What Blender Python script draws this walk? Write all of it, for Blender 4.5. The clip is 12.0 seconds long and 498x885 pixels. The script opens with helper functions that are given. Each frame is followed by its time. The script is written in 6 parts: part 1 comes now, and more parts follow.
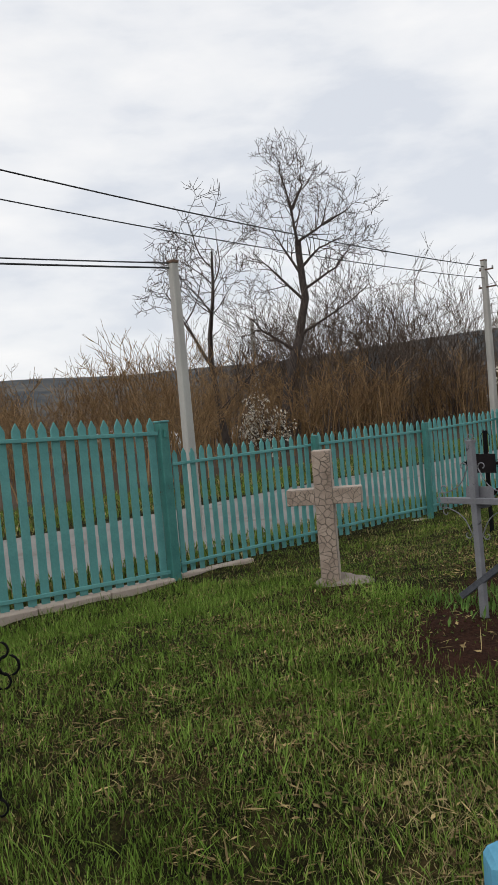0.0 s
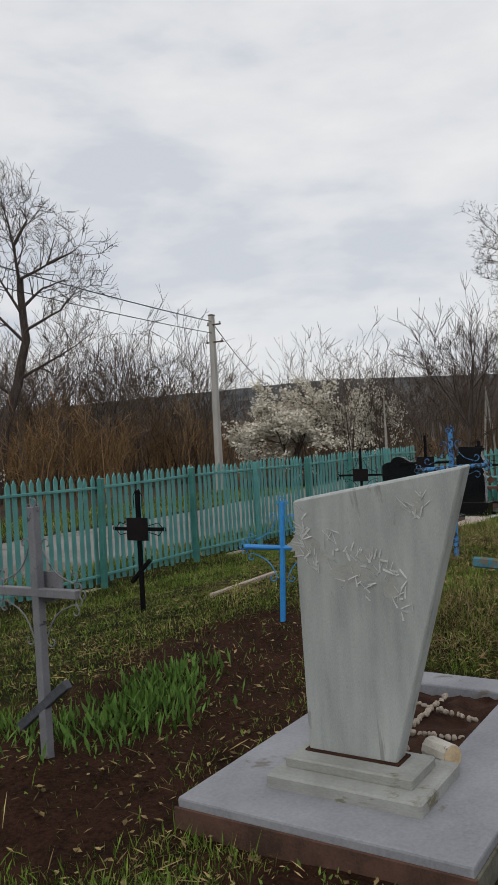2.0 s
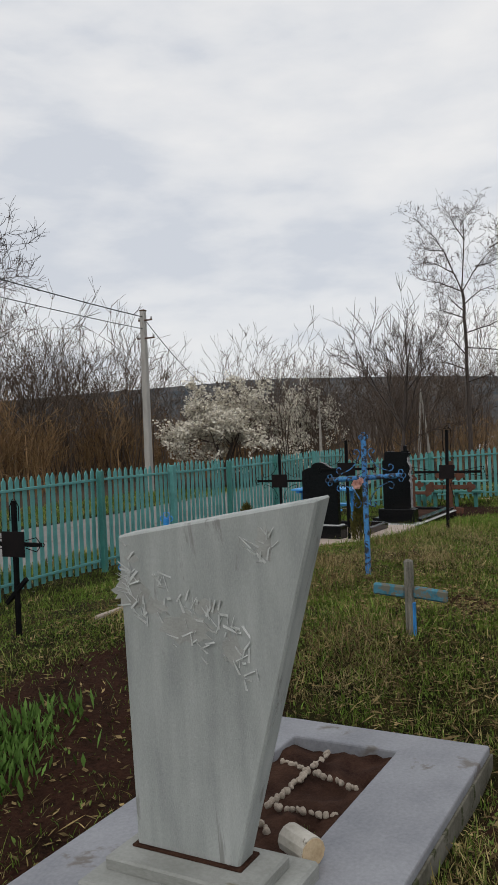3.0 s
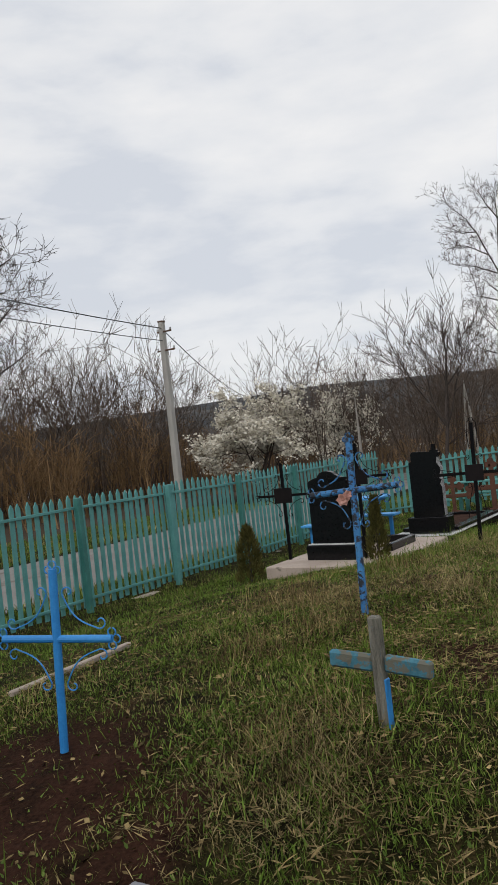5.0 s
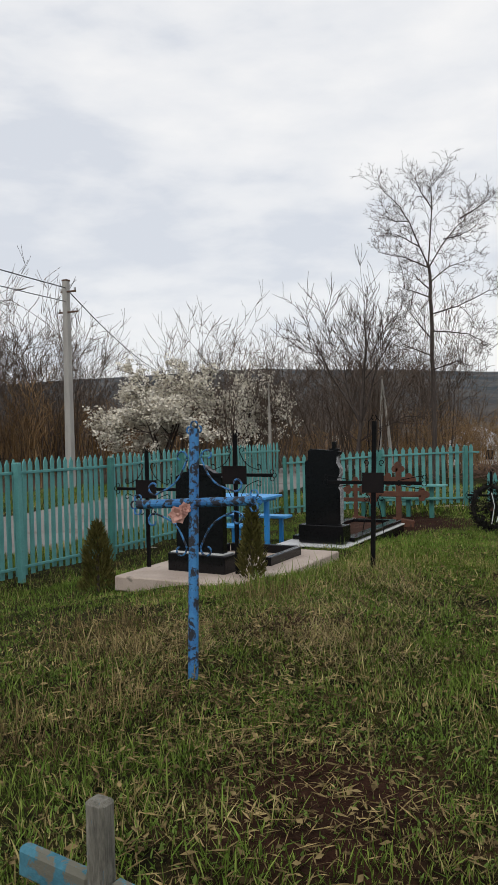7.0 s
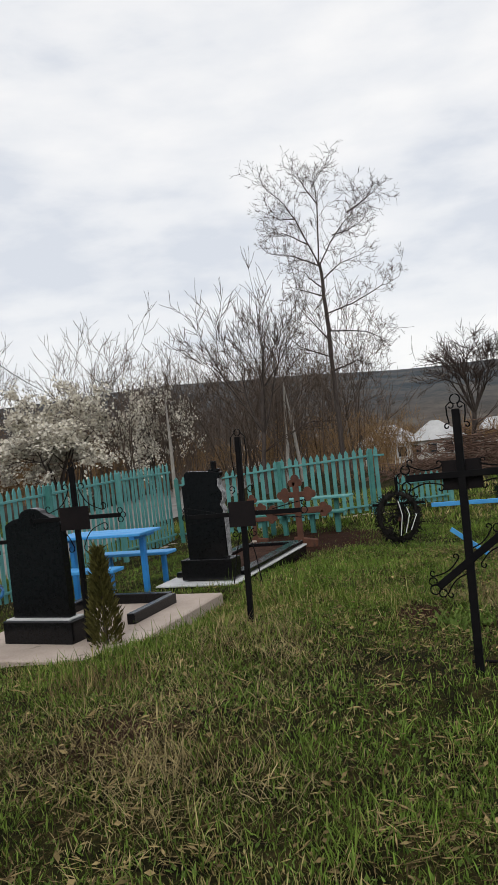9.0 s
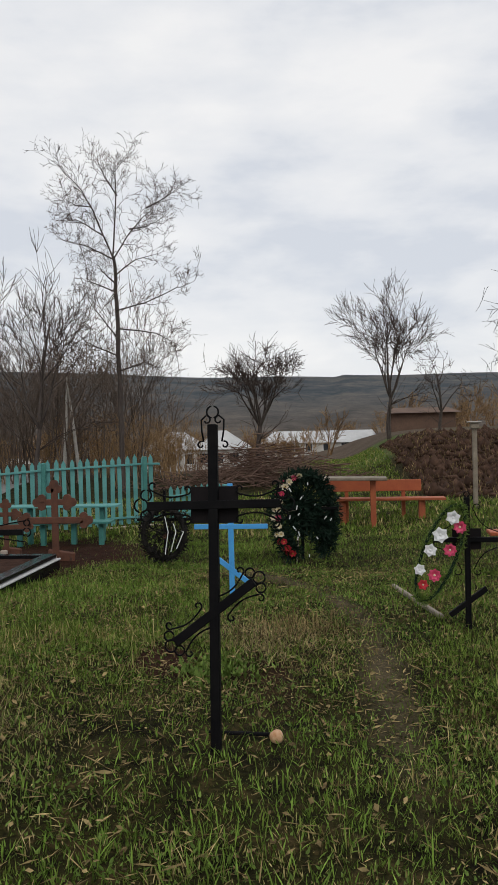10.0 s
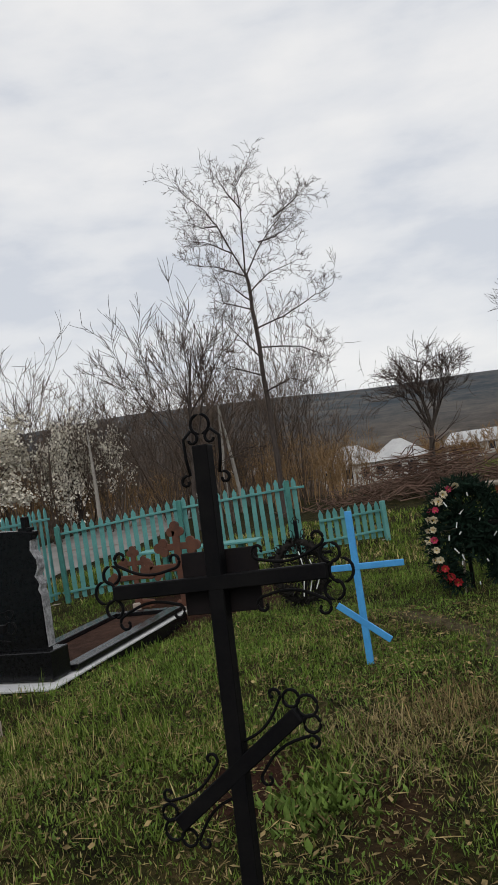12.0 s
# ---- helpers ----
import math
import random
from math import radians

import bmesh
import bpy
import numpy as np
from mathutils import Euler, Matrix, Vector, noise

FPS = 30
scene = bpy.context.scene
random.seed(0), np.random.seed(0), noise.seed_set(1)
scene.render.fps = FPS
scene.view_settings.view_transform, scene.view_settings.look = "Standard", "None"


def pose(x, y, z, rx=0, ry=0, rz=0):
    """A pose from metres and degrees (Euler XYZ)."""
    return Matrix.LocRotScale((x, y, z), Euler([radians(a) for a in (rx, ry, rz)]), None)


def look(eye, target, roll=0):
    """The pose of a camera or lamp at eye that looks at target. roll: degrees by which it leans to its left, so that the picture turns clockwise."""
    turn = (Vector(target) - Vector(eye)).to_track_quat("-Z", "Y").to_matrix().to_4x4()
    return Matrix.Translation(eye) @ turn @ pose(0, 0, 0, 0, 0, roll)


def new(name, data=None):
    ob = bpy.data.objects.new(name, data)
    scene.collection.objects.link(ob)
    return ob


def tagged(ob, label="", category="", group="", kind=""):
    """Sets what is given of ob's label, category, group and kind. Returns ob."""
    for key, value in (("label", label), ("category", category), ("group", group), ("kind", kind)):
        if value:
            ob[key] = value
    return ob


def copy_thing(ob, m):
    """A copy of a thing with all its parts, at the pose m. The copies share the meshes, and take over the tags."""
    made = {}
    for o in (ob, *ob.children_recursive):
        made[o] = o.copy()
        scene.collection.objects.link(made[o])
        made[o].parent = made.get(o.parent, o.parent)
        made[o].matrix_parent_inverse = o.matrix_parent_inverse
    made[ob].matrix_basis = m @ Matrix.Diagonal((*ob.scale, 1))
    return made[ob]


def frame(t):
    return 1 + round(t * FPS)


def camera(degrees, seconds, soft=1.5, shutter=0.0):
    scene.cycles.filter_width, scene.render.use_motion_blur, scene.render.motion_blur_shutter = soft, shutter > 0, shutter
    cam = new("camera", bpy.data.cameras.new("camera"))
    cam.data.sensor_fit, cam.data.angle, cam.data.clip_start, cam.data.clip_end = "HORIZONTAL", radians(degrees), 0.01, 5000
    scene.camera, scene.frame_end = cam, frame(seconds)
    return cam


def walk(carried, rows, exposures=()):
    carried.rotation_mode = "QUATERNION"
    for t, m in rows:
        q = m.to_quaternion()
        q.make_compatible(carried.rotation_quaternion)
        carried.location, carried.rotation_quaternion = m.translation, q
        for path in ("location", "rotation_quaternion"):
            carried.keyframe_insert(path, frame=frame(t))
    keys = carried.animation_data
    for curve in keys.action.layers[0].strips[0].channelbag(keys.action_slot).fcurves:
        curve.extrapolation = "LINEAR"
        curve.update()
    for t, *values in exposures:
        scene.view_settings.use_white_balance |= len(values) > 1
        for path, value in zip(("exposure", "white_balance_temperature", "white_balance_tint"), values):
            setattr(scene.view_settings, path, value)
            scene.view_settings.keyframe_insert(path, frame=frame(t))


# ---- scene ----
cam = camera(33.9, 12.0)
PATH = [
    (0, (0.037, 0.082, 1.469), (1.328, 1.607, 1.378), -5.0),
    (0.3, (0.405, 0.165, 1.376), (1.912, 1.474, 1.262), -6.0),
    (0.5, (0.532, 0.168, 1.42), (2.183, 1.298, 1.409), -1.2),
    (1, (0.859, 0.179, 1.442), (2.582, 1.196, 1.443), -0.7),
    (1.5, (1.335, 0.185, 1.441), (2.985, 1.315, 1.461), -4.1),
    (2, (1.89, 0.296, 1.372), (3.579, 1.368, 1.368), -3.0),
    (2.5, (2.249, 0.295, 1.418), (4.03, 1.205, 1.401), -0.7),
    (2.7, (2.418, 0.29, 1.42), (4.197, 1.203, 1.402), -1.4),
    (4.5, (3.844, 0.376, 1.459), (5.471, 1.54, 1.485), -4.0),
    (5, (4.337, 0.394, 1.371), (6.028, 1.461, 1.39), -6.3),
    (5.5, (4.655, 0.388, 1.433), (6.476, 1.214, 1.422), -1.5),
    (6, (5.094, 0.383, 1.44), (6.855, 1.331, 1.455), -6.2),
    (6.5, (5.618, 0.539, 1.342), (7.338, 1.56, 1.315), -6.6),
    (6.7, (5.798, 0.665, 1.383), (7.565, 1.6, 1.343), -2.1),
    (8.3, (7.019, 0.933, 1.393), (8.87, 1.689, 1.358), -2.5),
    (8.5, (7.167, 0.924, 1.424), (9.042, 1.617, 1.395), -2.0),
    (9, (7.559, 0.9, 1.416), (9.426, 1.617, 1.396), -6.2),
    (9.5, (8.081, 0.911, 1.346), (9.979, 1.54, 1.296), -7.3),
    (10, (8.521, 0.869, 1.431), (10.508, 1.093, 1.385), -1.4),
    (10.5, (8.901, 0.715, 1.451), (10.886, 0.958, 1.439), -6.0),
    (11, (9.344, 0.711, 1.396), (11.34, 0.835, 1.363), -3.1),
    (11.5, (9.678, 0.762, 1.393), (11.659, 1.031, 1.341), -2.7),
    (12, (10.105, 0.635, 1.389), (11.998, 1.279, 1.419), -8.6),
]
EXPOSURES = [(0.0, 0.1), (0.5, -0.06), (2.0, -0.12), (2.5, -0.1), (4.5, -0.1), (5.0, -0.03), (5.5, 0.03), (6.0, -0.16), (6.5, 0.06), (8.5, -0.02), (9.5, 0.2), (10.0, 0.0), (10.5, -0.02), (11.0, 0.14), (11.5, 0.16), (12.0, -0.08)]
walk(cam, [(t, look(eye, target, roll)) for t, eye, target, roll in PATH], EXPOSURES)

# ---- world and sun ----
world = bpy.data.worlds.new("overcast_sky")
scene.world = world
world.use_nodes = True


def build_sky():
    nt = world.node_tree
    nt.nodes.clear()
    N, L = nt.nodes.new, nt.links.new
    out, bg = N("ShaderNodeOutputWorld"), N("ShaderNodeBackground")
    tc = N("ShaderNodeTexCoord")
    sky = N("ShaderNodeTexSky")
    sky.sky_type, sky.sun_disc = "NISHITA", False
    sky.sun_elevation, sky.sun_rotation = radians(42), radians(265)
    # long flat banks of cloud: a coarse layer and a finer, puffier one
    flat = N("ShaderNodeMapping")
    flat.inputs["Scale"].default_value = (1.0, 1.0, 2.9)
    L(tc.outputs["Generated"], flat.inputs["Vector"])
    layers = []
    for scale, detail, rough, distort in ((2.5, 4, 0.48, 0.2), (7.5, 5, 0.52, 0.1)):
        n = N("ShaderNodeTexNoise")
        n.inputs["Scale"].default_value, n.inputs["Detail"].default_value = scale, detail
        n.inputs["Roughness"].default_value, n.inputs["Distortion"].default_value = rough, distort
        L(flat.outputs[0], n.inputs["Vector"])
        layers.append(n)
    big = N("ShaderNodeMix")
    big.data_type = "FLOAT"
    big.inputs["Factor"].default_value = 0.42
    L(layers[0].outputs["Fac"], big.inputs["A"])
    L(layers[1].outputs["Fac"], big.inputs["B"])
    ramp = N("ShaderNodeValToRGB")
    els = ramp.color_ramp.elements
    els[0].position, els[0].color = 0.39, (0.73, 0.765, 0.83, 1)
    els[1].position, els[1].color = 0.61, (0.985, 0.98, 0.98, 1)
    mid = els.new(0.48)
    mid.color = (0.87, 0.885, 0.915, 1)
    L(big.outputs["Result"], ramp.inputs[0])
    scale_sky = N("ShaderNodeVectorMath")
    scale_sky.operation = "SCALE"
    L(sky.outputs[0], scale_sky.inputs[0])
    scale_sky.inputs["Scale"].default_value = 0.09
    mix = N("ShaderNodeMix")
    mix.data_type = "RGBA"
    mix.inputs["Factor"].default_value = 0.93
    L(scale_sky.outputs[0], mix.inputs["A"])
    L(ramp.outputs[0], mix.inputs["B"])
    L(mix.outputs["Result"], bg.inputs["Color"])
    bg.inputs["Strength"].default_value = 0.95
    L(bg.outputs[0], out.inputs[0])


build_sky()
sun = new("sun", bpy.data.lights.new("sun", "SUN"))
sun.data.energy, sun.data.angle, sun.data.color = 0.7, radians(28), (1.0, 0.96, 0.9)
sun.matrix_world = look((0, 0, 40), (44, 4, 0))


# ---- materials ----
def nodes_of(name):
    m = bpy.data.materials.new(name)
    m.use_nodes = True
    nt = m.node_tree
    return m, nt, nt.nodes["Principled BSDF"], nt.nodes.new, nt.links.new


def noise_node(nt, vector, scale, detail=4, rough=0.55, distort=0.0):
    n = nt.nodes.new("ShaderNodeTexNoise")
    n.inputs["Scale"].default_value, n.inputs["Detail"].default_value = scale, detail
    n.inputs["Roughness"].default_value, n.inputs["Distortion"].default_value = rough, distort
    nt.links.new(vector, n.inputs["Vector"])
    return n.outputs["Fac"]


def ramp_node(nt, fac, stops):
    r = nt.nodes.new("ShaderNodeValToRGB")
    els = r.color_ramp.elements
    while len(els) < len(stops):
        els.new(0.5)
    for e, (p, c) in zip(els, stops):
        e.position, e.color = p, (*c, 1)
    nt.links.new(fac, r.inputs[0])
    return r.outputs[0]


def mix_node(nt, fac, a, b, blend="MIX"):
    m = nt.nodes.new("ShaderNodeMix")
    m.data_type, m.blend_type = "RGBA", blend
    for sock, v in (("Factor", fac), ("A", a), ("B", b)):
        if isinstance(v, (int, float)):
            m.inputs[sock].default_value = v
        elif isinstance(v, tuple):
            m.inputs[sock].default_value = (*v, 1)
        else:
            nt.links.new(v, m.inputs[sock])
    return m.outputs["Result"]


def maths(nt, op, a, b=0.0, clamp=False):
    m = nt.nodes.new("ShaderNodeMath")
    m.operation, m.use_clamp = op, clamp
    for k, v in enumerate((a, b)):
        if isinstance(v, (int, float)):
            m.inputs[k].default_value = v
        else:
            nt.links.new(v, m.inputs[k])
    return m.outputs[0]


def coords(nt, stretch=(1, 1, 1)):
    tc = nt.nodes.new("ShaderNodeTexCoord")
    mp = nt.nodes.new("ShaderNodeMapping")
    mp.inputs["Scale"].default_value = stretch
    nt.links.new(tc.outputs["Object"], mp.inputs["Vector"])
    return mp.outputs[0]


def surface(name, dark, light, scale=6, fine=70, rough=0.8, metal=0.0, bump=0.3, worn=None, worn_at=0.6, worn_scale=9,
            stretch=(1, 1, 1), island=0.0, spec=0.5):
    """Two colours mixed at two scales, worn patches of a third, and fine relief."""
    m, nt, bsdf, N, L = nodes_of(name)
    v = coords(nt, stretch)
    n1, n2 = noise_node(nt, v, scale, 5), noise_node(nt, v, fine, 3, 0.6)
    both = maths(nt, "ADD", maths(nt, "MULTIPLY", n1, 0.65), maths(nt, "MULTIPLY", n2, 0.35))
    col = ramp_node(nt, both, [(0.36, dark), (0.64, light)])
    rough_out = maths(nt, "ADD", maths(nt, "MULTIPLY", n2, 0.25), rough - 0.12, True)
    if worn:
        w = noise_node(nt, v, worn_scale, 6, 0.65, 0.4)
        mask = maths(nt, "MULTIPLY", maths(nt, "SUBTRACT", w, worn_at), 18, True)
        col = mix_node(nt, mask, col, worn)
        rough_out = maths(nt, "MAXIMUM", rough_out, maths(nt, "MULTIPLY", mask, 0.85))
    if island:
        g = N("ShaderNodeNewGeometry")
        tint = ramp_node(nt, g.outputs["Random Per Island"], [(0, (1 - island,) * 3), (1, (1 + island,) * 3)])
        col = mix_node(nt, 1.0, col, tint, "MULTIPLY")
    L(col, bsdf.inputs["Base Color"])
    L(rough_out, bsdf.inputs["Roughness"])
    bsdf.inputs["Metallic"].default_value = metal
    bsdf.inputs["Specular IOR Level"].default_value = spec
    b = N("ShaderNodeBump")
    b.inputs["Strength"].default_value, b.inputs["Distance"].default_value = bump, 0.01
    L(both, b.inputs["Height"])
    L(b.outputs[0], bsdf.inputs["Normal"])
    return m


TEAL = surface("teal_paint", (0.085, 0.26, 0.25), (0.135, 0.36, 0.34), 3, 60, 0.6, bump=0.15, worn=(0.07, 0.085, 0.07), worn_at=0.70, worn_scale=14, spec=0.3)
TEAL_POST = surface("dark_teal_paint", (0.03, 0.15, 0.135), (0.06, 0.23, 0.20), 5, 60, 0.5, bump=0.2, worn=(0.05, 0.045, 0.035), worn_at=0.64)
GREY_PAINT = surface("silver_grey_paint", (0.28, 0.298, 0.288), (0.455, 0.475, 0.46), 3.4, 130, 0.65, bump=0.35, worn=(0.27, 0.275, 0.26), worn_at=0.62, worn_scale=4, stretch=(3.5, 3.5, 0.6), spec=0.25)
SLAB_GREY = surface("grey_painted_concrete", (0.19, 0.195, 0.215), (0.315, 0.32, 0.34), 2.2, 60, 0.7, bump=0.45, worn=(0.17, 0.155, 0.145), worn_at=0.60, worn_scale=3.2, spec=0.3)
STEP_GREY = surface("mossy_painted_concrete", (0.24, 0.245, 0.225), (0.345, 0.35, 0.33), 5, 60, 0.85, bump=0.5, worn=(0.17, 0.155, 0.11), worn_at=0.60, worn_scale=4, stretch=(1, 1, 2.5), spec=0.2)
# curled flakes of the grey paint, their catch of skylight put in as paler colour
FLAKE = surface("lit_paint_flake", (0.52, 0.535, 0.525), (0.70, 0.715, 0.70), 20, 120, 0.6)
BARE = surface("bare_cement", (0.32, 0.325, 0.305), (0.43, 0.435, 0.415), 9, 120, 0.9, bump=0.6, spec=0.2)
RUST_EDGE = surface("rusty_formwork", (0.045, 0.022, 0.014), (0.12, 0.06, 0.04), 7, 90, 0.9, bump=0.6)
IRON = surface("black_painted_iron", (0.004, 0.004, 0.005), (0.009, 0.0085, 0.0085), 12, 110, 0.6, bump=0.15, worn=(0.05, 0.02, 0.012), worn_at=0.72, worn_scale=12, spec=0.06)
PLATE = surface("black_sheet_plate", (0.006, 0.005, 0.006), (0.014, 0.010, 0.010), 6, 90, 0.6, bump=0.1, worn=(0.03, 0.010, 0.009), worn_at=0.62, worn_scale=6, spec=0.12)
GREY_IRON = surface("grey_painted_iron", (0.13, 0.13, 0.145), (0.21, 0.21, 0.225), 9, 90, 0.6, bump=0.2, worn=(0.05, 0.05, 0.055), worn_at=0.62, worn_scale=14)
DARK_GREY_IRON = surface("flaking_dark_paint", (0.025, 0.027, 0.035), (0.08, 0.085, 0.10), 22, 120, 0.7, bump=0.5)
BLUE_BRIGHT = surface("bright_blue_paint", (0.02, 0.20, 0.56), (0.04, 0.29, 0.68), 5, 80, 0.45, bump=0.12)
BLUE_FLAKED = surface("flaked_blue_paint", (0.02, 0.13, 0.36), (0.05, 0.24, 0.50), 8, 80, 0.6, bump=0.4, worn=(0.022, 0.025, 0.035), worn_at=0.49, worn_scale=24)
BLUE_LIGHT = surface("light_blue_paint", (0.05, 0.29, 0.66), (0.08, 0.38, 0.76), 5, 80, 0.5, bump=0.12)
BLUE_WOOD = surface("weathered_blue_wood", (0.035, 0.12, 0.165), (0.085, 0.24, 0.31), 9, 60, 0.9, bump=0.8, worn=(0.15, 0.145, 0.115), worn_at=0.47, worn_scale=22, spec=0.2)
GREY_WOOD = surface("bare_grey_wood", (0.07, 0.065, 0.052), (0.27, 0.255, 0.21), 7, 70, 0.9, bump=1.0, worn=(0.05, 0.20, 0.31), worn_at=0.62, worn_scale=16, stretch=(6, 6, 0.7))
OLD_WOOD = surface("weathered_wood", (0.14, 0.115, 0.085), (0.30, 0.255, 0.195), 4, 60, 0.85, bump=0.5)
GRANITE = surface("polished_black_granite", (0.005, 0.005, 0.006), (0.010, 0.010, 0.011), 40, 260, 0.16, bump=0.01, spec=0.22)
GRANITE_EDGE = surface("rough_granite_edge", (0.10, 0.10, 0.105), (0.42, 0.42, 0.43), 30, 90, 0.8, bump=0.8)
PALE_SLAB = surface("pale_concrete_slab", (0.36, 0.285, 0.235), (0.52, 0.43, 0.365), 2.5, 70, 0.8, bump=0.3, worn=(0.22, 0.19, 0.15), worn_at=0.63, worn_scale=4)
WHITE_EDGE = surface("white_stone_edge", (0.50, 0.50, 0.50), (0.66, 0.66, 0.66), 6, 80, 0.7)
RUST = surface("rust_brown_paint", (0.065, 0.025, 0.014), (0.135, 0.05, 0.026), 7, 80, 0.75, bump=0.35, worn=(0.06, 0.03, 0.02), worn_at=0.62)
ORANGE = surface("orange_brown_paint", (0.26, 0.055, 0.018), (0.38, 0.095, 0.03), 4, 70, 0.6, bump=0.2)
MOSAIC = surface("pinkish_flagstone", (0.28, 0.21, 0.165), (0.45, 0.36, 0.29), 8, 80, 0.85, bump=0.5, island=0.25)
MORTAR = surface("dark_mortar", (0.17, 0.14, 0.115), (0.27, 0.23, 0.19), 14, 90, 0.95, bump=0.6)
CEMENT = surface("tan_cement", (0.33, 0.27, 0.225), (0.44, 0.37, 0.31), 6, 80, 0.9, bump=0.5)
POLE = surface("weathered_pole_concrete", (0.34, 0.325, 0.30), (0.47, 0.455, 0.42), 1.5, 50, 0.9, bump=0.4, stretch=(3, 3, 0.6))
WIRE = surface("black_cable", (0.02, 0.02, 0.022), (0.035, 0.035, 0.037), 5, 40, 0.6)
INSUL = surface("white_insulator", (0.35, 0.35, 0.35), (0.5, 0.5, 0.5), 9, 60, 0.4)
BARK = surface("grey_brown_bark", (0.045, 0.035, 0.031), (0.10, 0.082, 0.072), 5, 40, 0.95, bump=0.6, stretch=(3, 3, 0.7), spec=0.15)
TWIG = surface("brown_twigs", (0.055, 0.040, 0.034), (0.10, 0.075, 0.064), 0.6, 8, 0.95, bump=0.0, spec=0.1)
SAPLING = surface("brown_grey_saplings", (0.080, 0.060, 0.048), (0.155, 0.118, 0.092), 0.5, 8, 0.95, bump=0.0, island=0.3, spec=0.1)
THICKET = surface("brown_thicket", (0.165, 0.098, 0.048), (0.30, 0.195, 0.10), 0.25, 4, 0.95, bump=0.0, island=0.4, spec=0.1)
PALE_BARK = surface("pale_dead_wood", (0.25, 0.23, 0.20), (0.42, 0.39, 0.35), 4, 40, 0.9)
BLOSSOM = surface("white_blossom", (0.60, 0.555, 0.46), (0.82, 0.775, 0.68), 2, 30, 0.8, bump=0.0, island=0.2, spec=0.1)
WHITE_PETAL = surface("white_fabric_petal", (0.66, 0.66, 0.66), (0.82, 0.82, 0.82), 9, 60, 0.7, bump=0.0)
PINK_PETAL = surface("pink_fabric_petal", (0.50, 0.03, 0.10), (0.72, 0.10, 0.20), 14, 60, 0.7, bump=0.0)
RED_PETAL = surface("red_fabric_petal", (0.38, 0.015, 0.02), (0.55, 0.03, 0.045), 14, 60, 0.7, bump=0.0)
CREAM_PETAL = surface("cream_fabric_petal", (0.60, 0.52, 0.36), (0.78, 0.70, 0.52), 14, 60, 0.7, bump=0.0)
FADED_PETAL = surface("faded_pink_petal", (0.42, 0.20, 0.16), (0.60, 0.36, 0.30), 14, 60, 0.8, bump=0.0)
YELLOW = surface("yellow_flower_heart", (0.55, 0.36, 0.03), (0.70, 0.50, 0.06), 14, 60, 0.7, bump=0.0)
NEEDLES = surface("dark_green_tinsel", (0.006, 0.013, 0.009), (0.014, 0.032, 0.02), 9, 60, 0.8, bump=0.0, island=0.3, spec=0.1)
DEAD_WREATH = surface("blackened_wreath", (0.008, 0.008, 0.008), (0.03, 0.027, 0.024), 9, 60, 0.85, bump=0.0, island=0.4, spec=0.1)
THUJA = surface("thuja_green", (0.055, 0.055, 0.016), (0.13, 0.115, 0.035), 9, 50, 0.85, bump=0.0, island=0.35, spec=0.1)
LEAF = surface("fresh_green_leaf", (0.055, 0.115, 0.020), (0.125, 0.225, 0.048), 6, 40, 0.7, bump=0.0, island=0.25, spec=0.15)
WEED = surface("weed_leaf", (0.065, 0.115, 0.020), (0.15, 0.215, 0.048), 6, 40, 0.75, bump=0.0, island=0.35, spec=0.12)
HAY = surface("flattened_dry_grass", (0.13, 0.10, 0.042), (0.40, 0.325, 0.165), 4, 40, 0.95, bump=0.0, island=0.4, spec=0.08)
STRAW = surface("dry_leaf_litter", (0.055, 0.036, 0.017), (0.33, 0.25, 0.115), 4, 40, 0.95, bump=0.0, island=0.6, spec=0.08)
PEBBLE = surface("tan_pebble", (0.30, 0.24, 0.185), (0.50, 0.43, 0.35), 20, 90, 0.85, bump=0.4)
SOIL = surface("dark_soil", (0.022, 0.010, 0.007), (0.068, 0.035, 0.023), 8, 90, 1.0, bump=1.0, spec=0.1)
BIRCH = surface("pale_log_bark", (0.36, 0.33, 0.28), (0.55, 0.52, 0.46), 9, 60, 0.85, bump=0.4, worn=(0.10, 0.08, 0.06), worn_at=0.66)
CUT_WOOD = surface("cut_log_end", (0.40, 0.29, 0.17), (0.58, 0.45, 0.29), 16, 90, 0.85)
ROOF = surface("grey_white_roof_sheet", (0.40, 0.40, 0.40), (0.54, 0.54, 0.53), 0.6, 6, 0.8, bump=0.0)
PLASTER = surface("pale_plaster_wall", (0.42, 0.40, 0.36), (0.56, 0.54, 0.50), 0.7, 7, 0.9, bump=0.0)
BARN = surface("brown_barn_board", (0.085, 0.05, 0.035), (0.15, 0.09, 0.06), 0.9, 9, 0.9, bump=0.0)
DARK_GLASS = surface("dark_window_glass", (0.02, 0.022, 0.026), (0.04, 0.042, 0.048), 1, 5, 0.2, bump=0.0)
ROAD = surface("pale_gravel_road", (0.18, 0.175, 0.165), (0.26, 0.255, 0.24), 0.8, 26, 0.95, bump=0.4, worn=(0.17, 0.15, 0.13), worn_at=0.58, worn_scale=0.7, spec=0.1)
BLUE_OLD = surface("chalky_blue_paint", (0.07, 0.25, 0.38), (0.12, 0.37, 0.52), 9, 70, 0.8, bump=0.4, worn=(0.25, 0.24, 0.21), worn_at=0.64, worn_scale=18)
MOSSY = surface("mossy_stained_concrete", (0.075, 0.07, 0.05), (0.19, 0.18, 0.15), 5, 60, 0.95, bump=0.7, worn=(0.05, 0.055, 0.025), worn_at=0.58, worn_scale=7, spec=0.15)
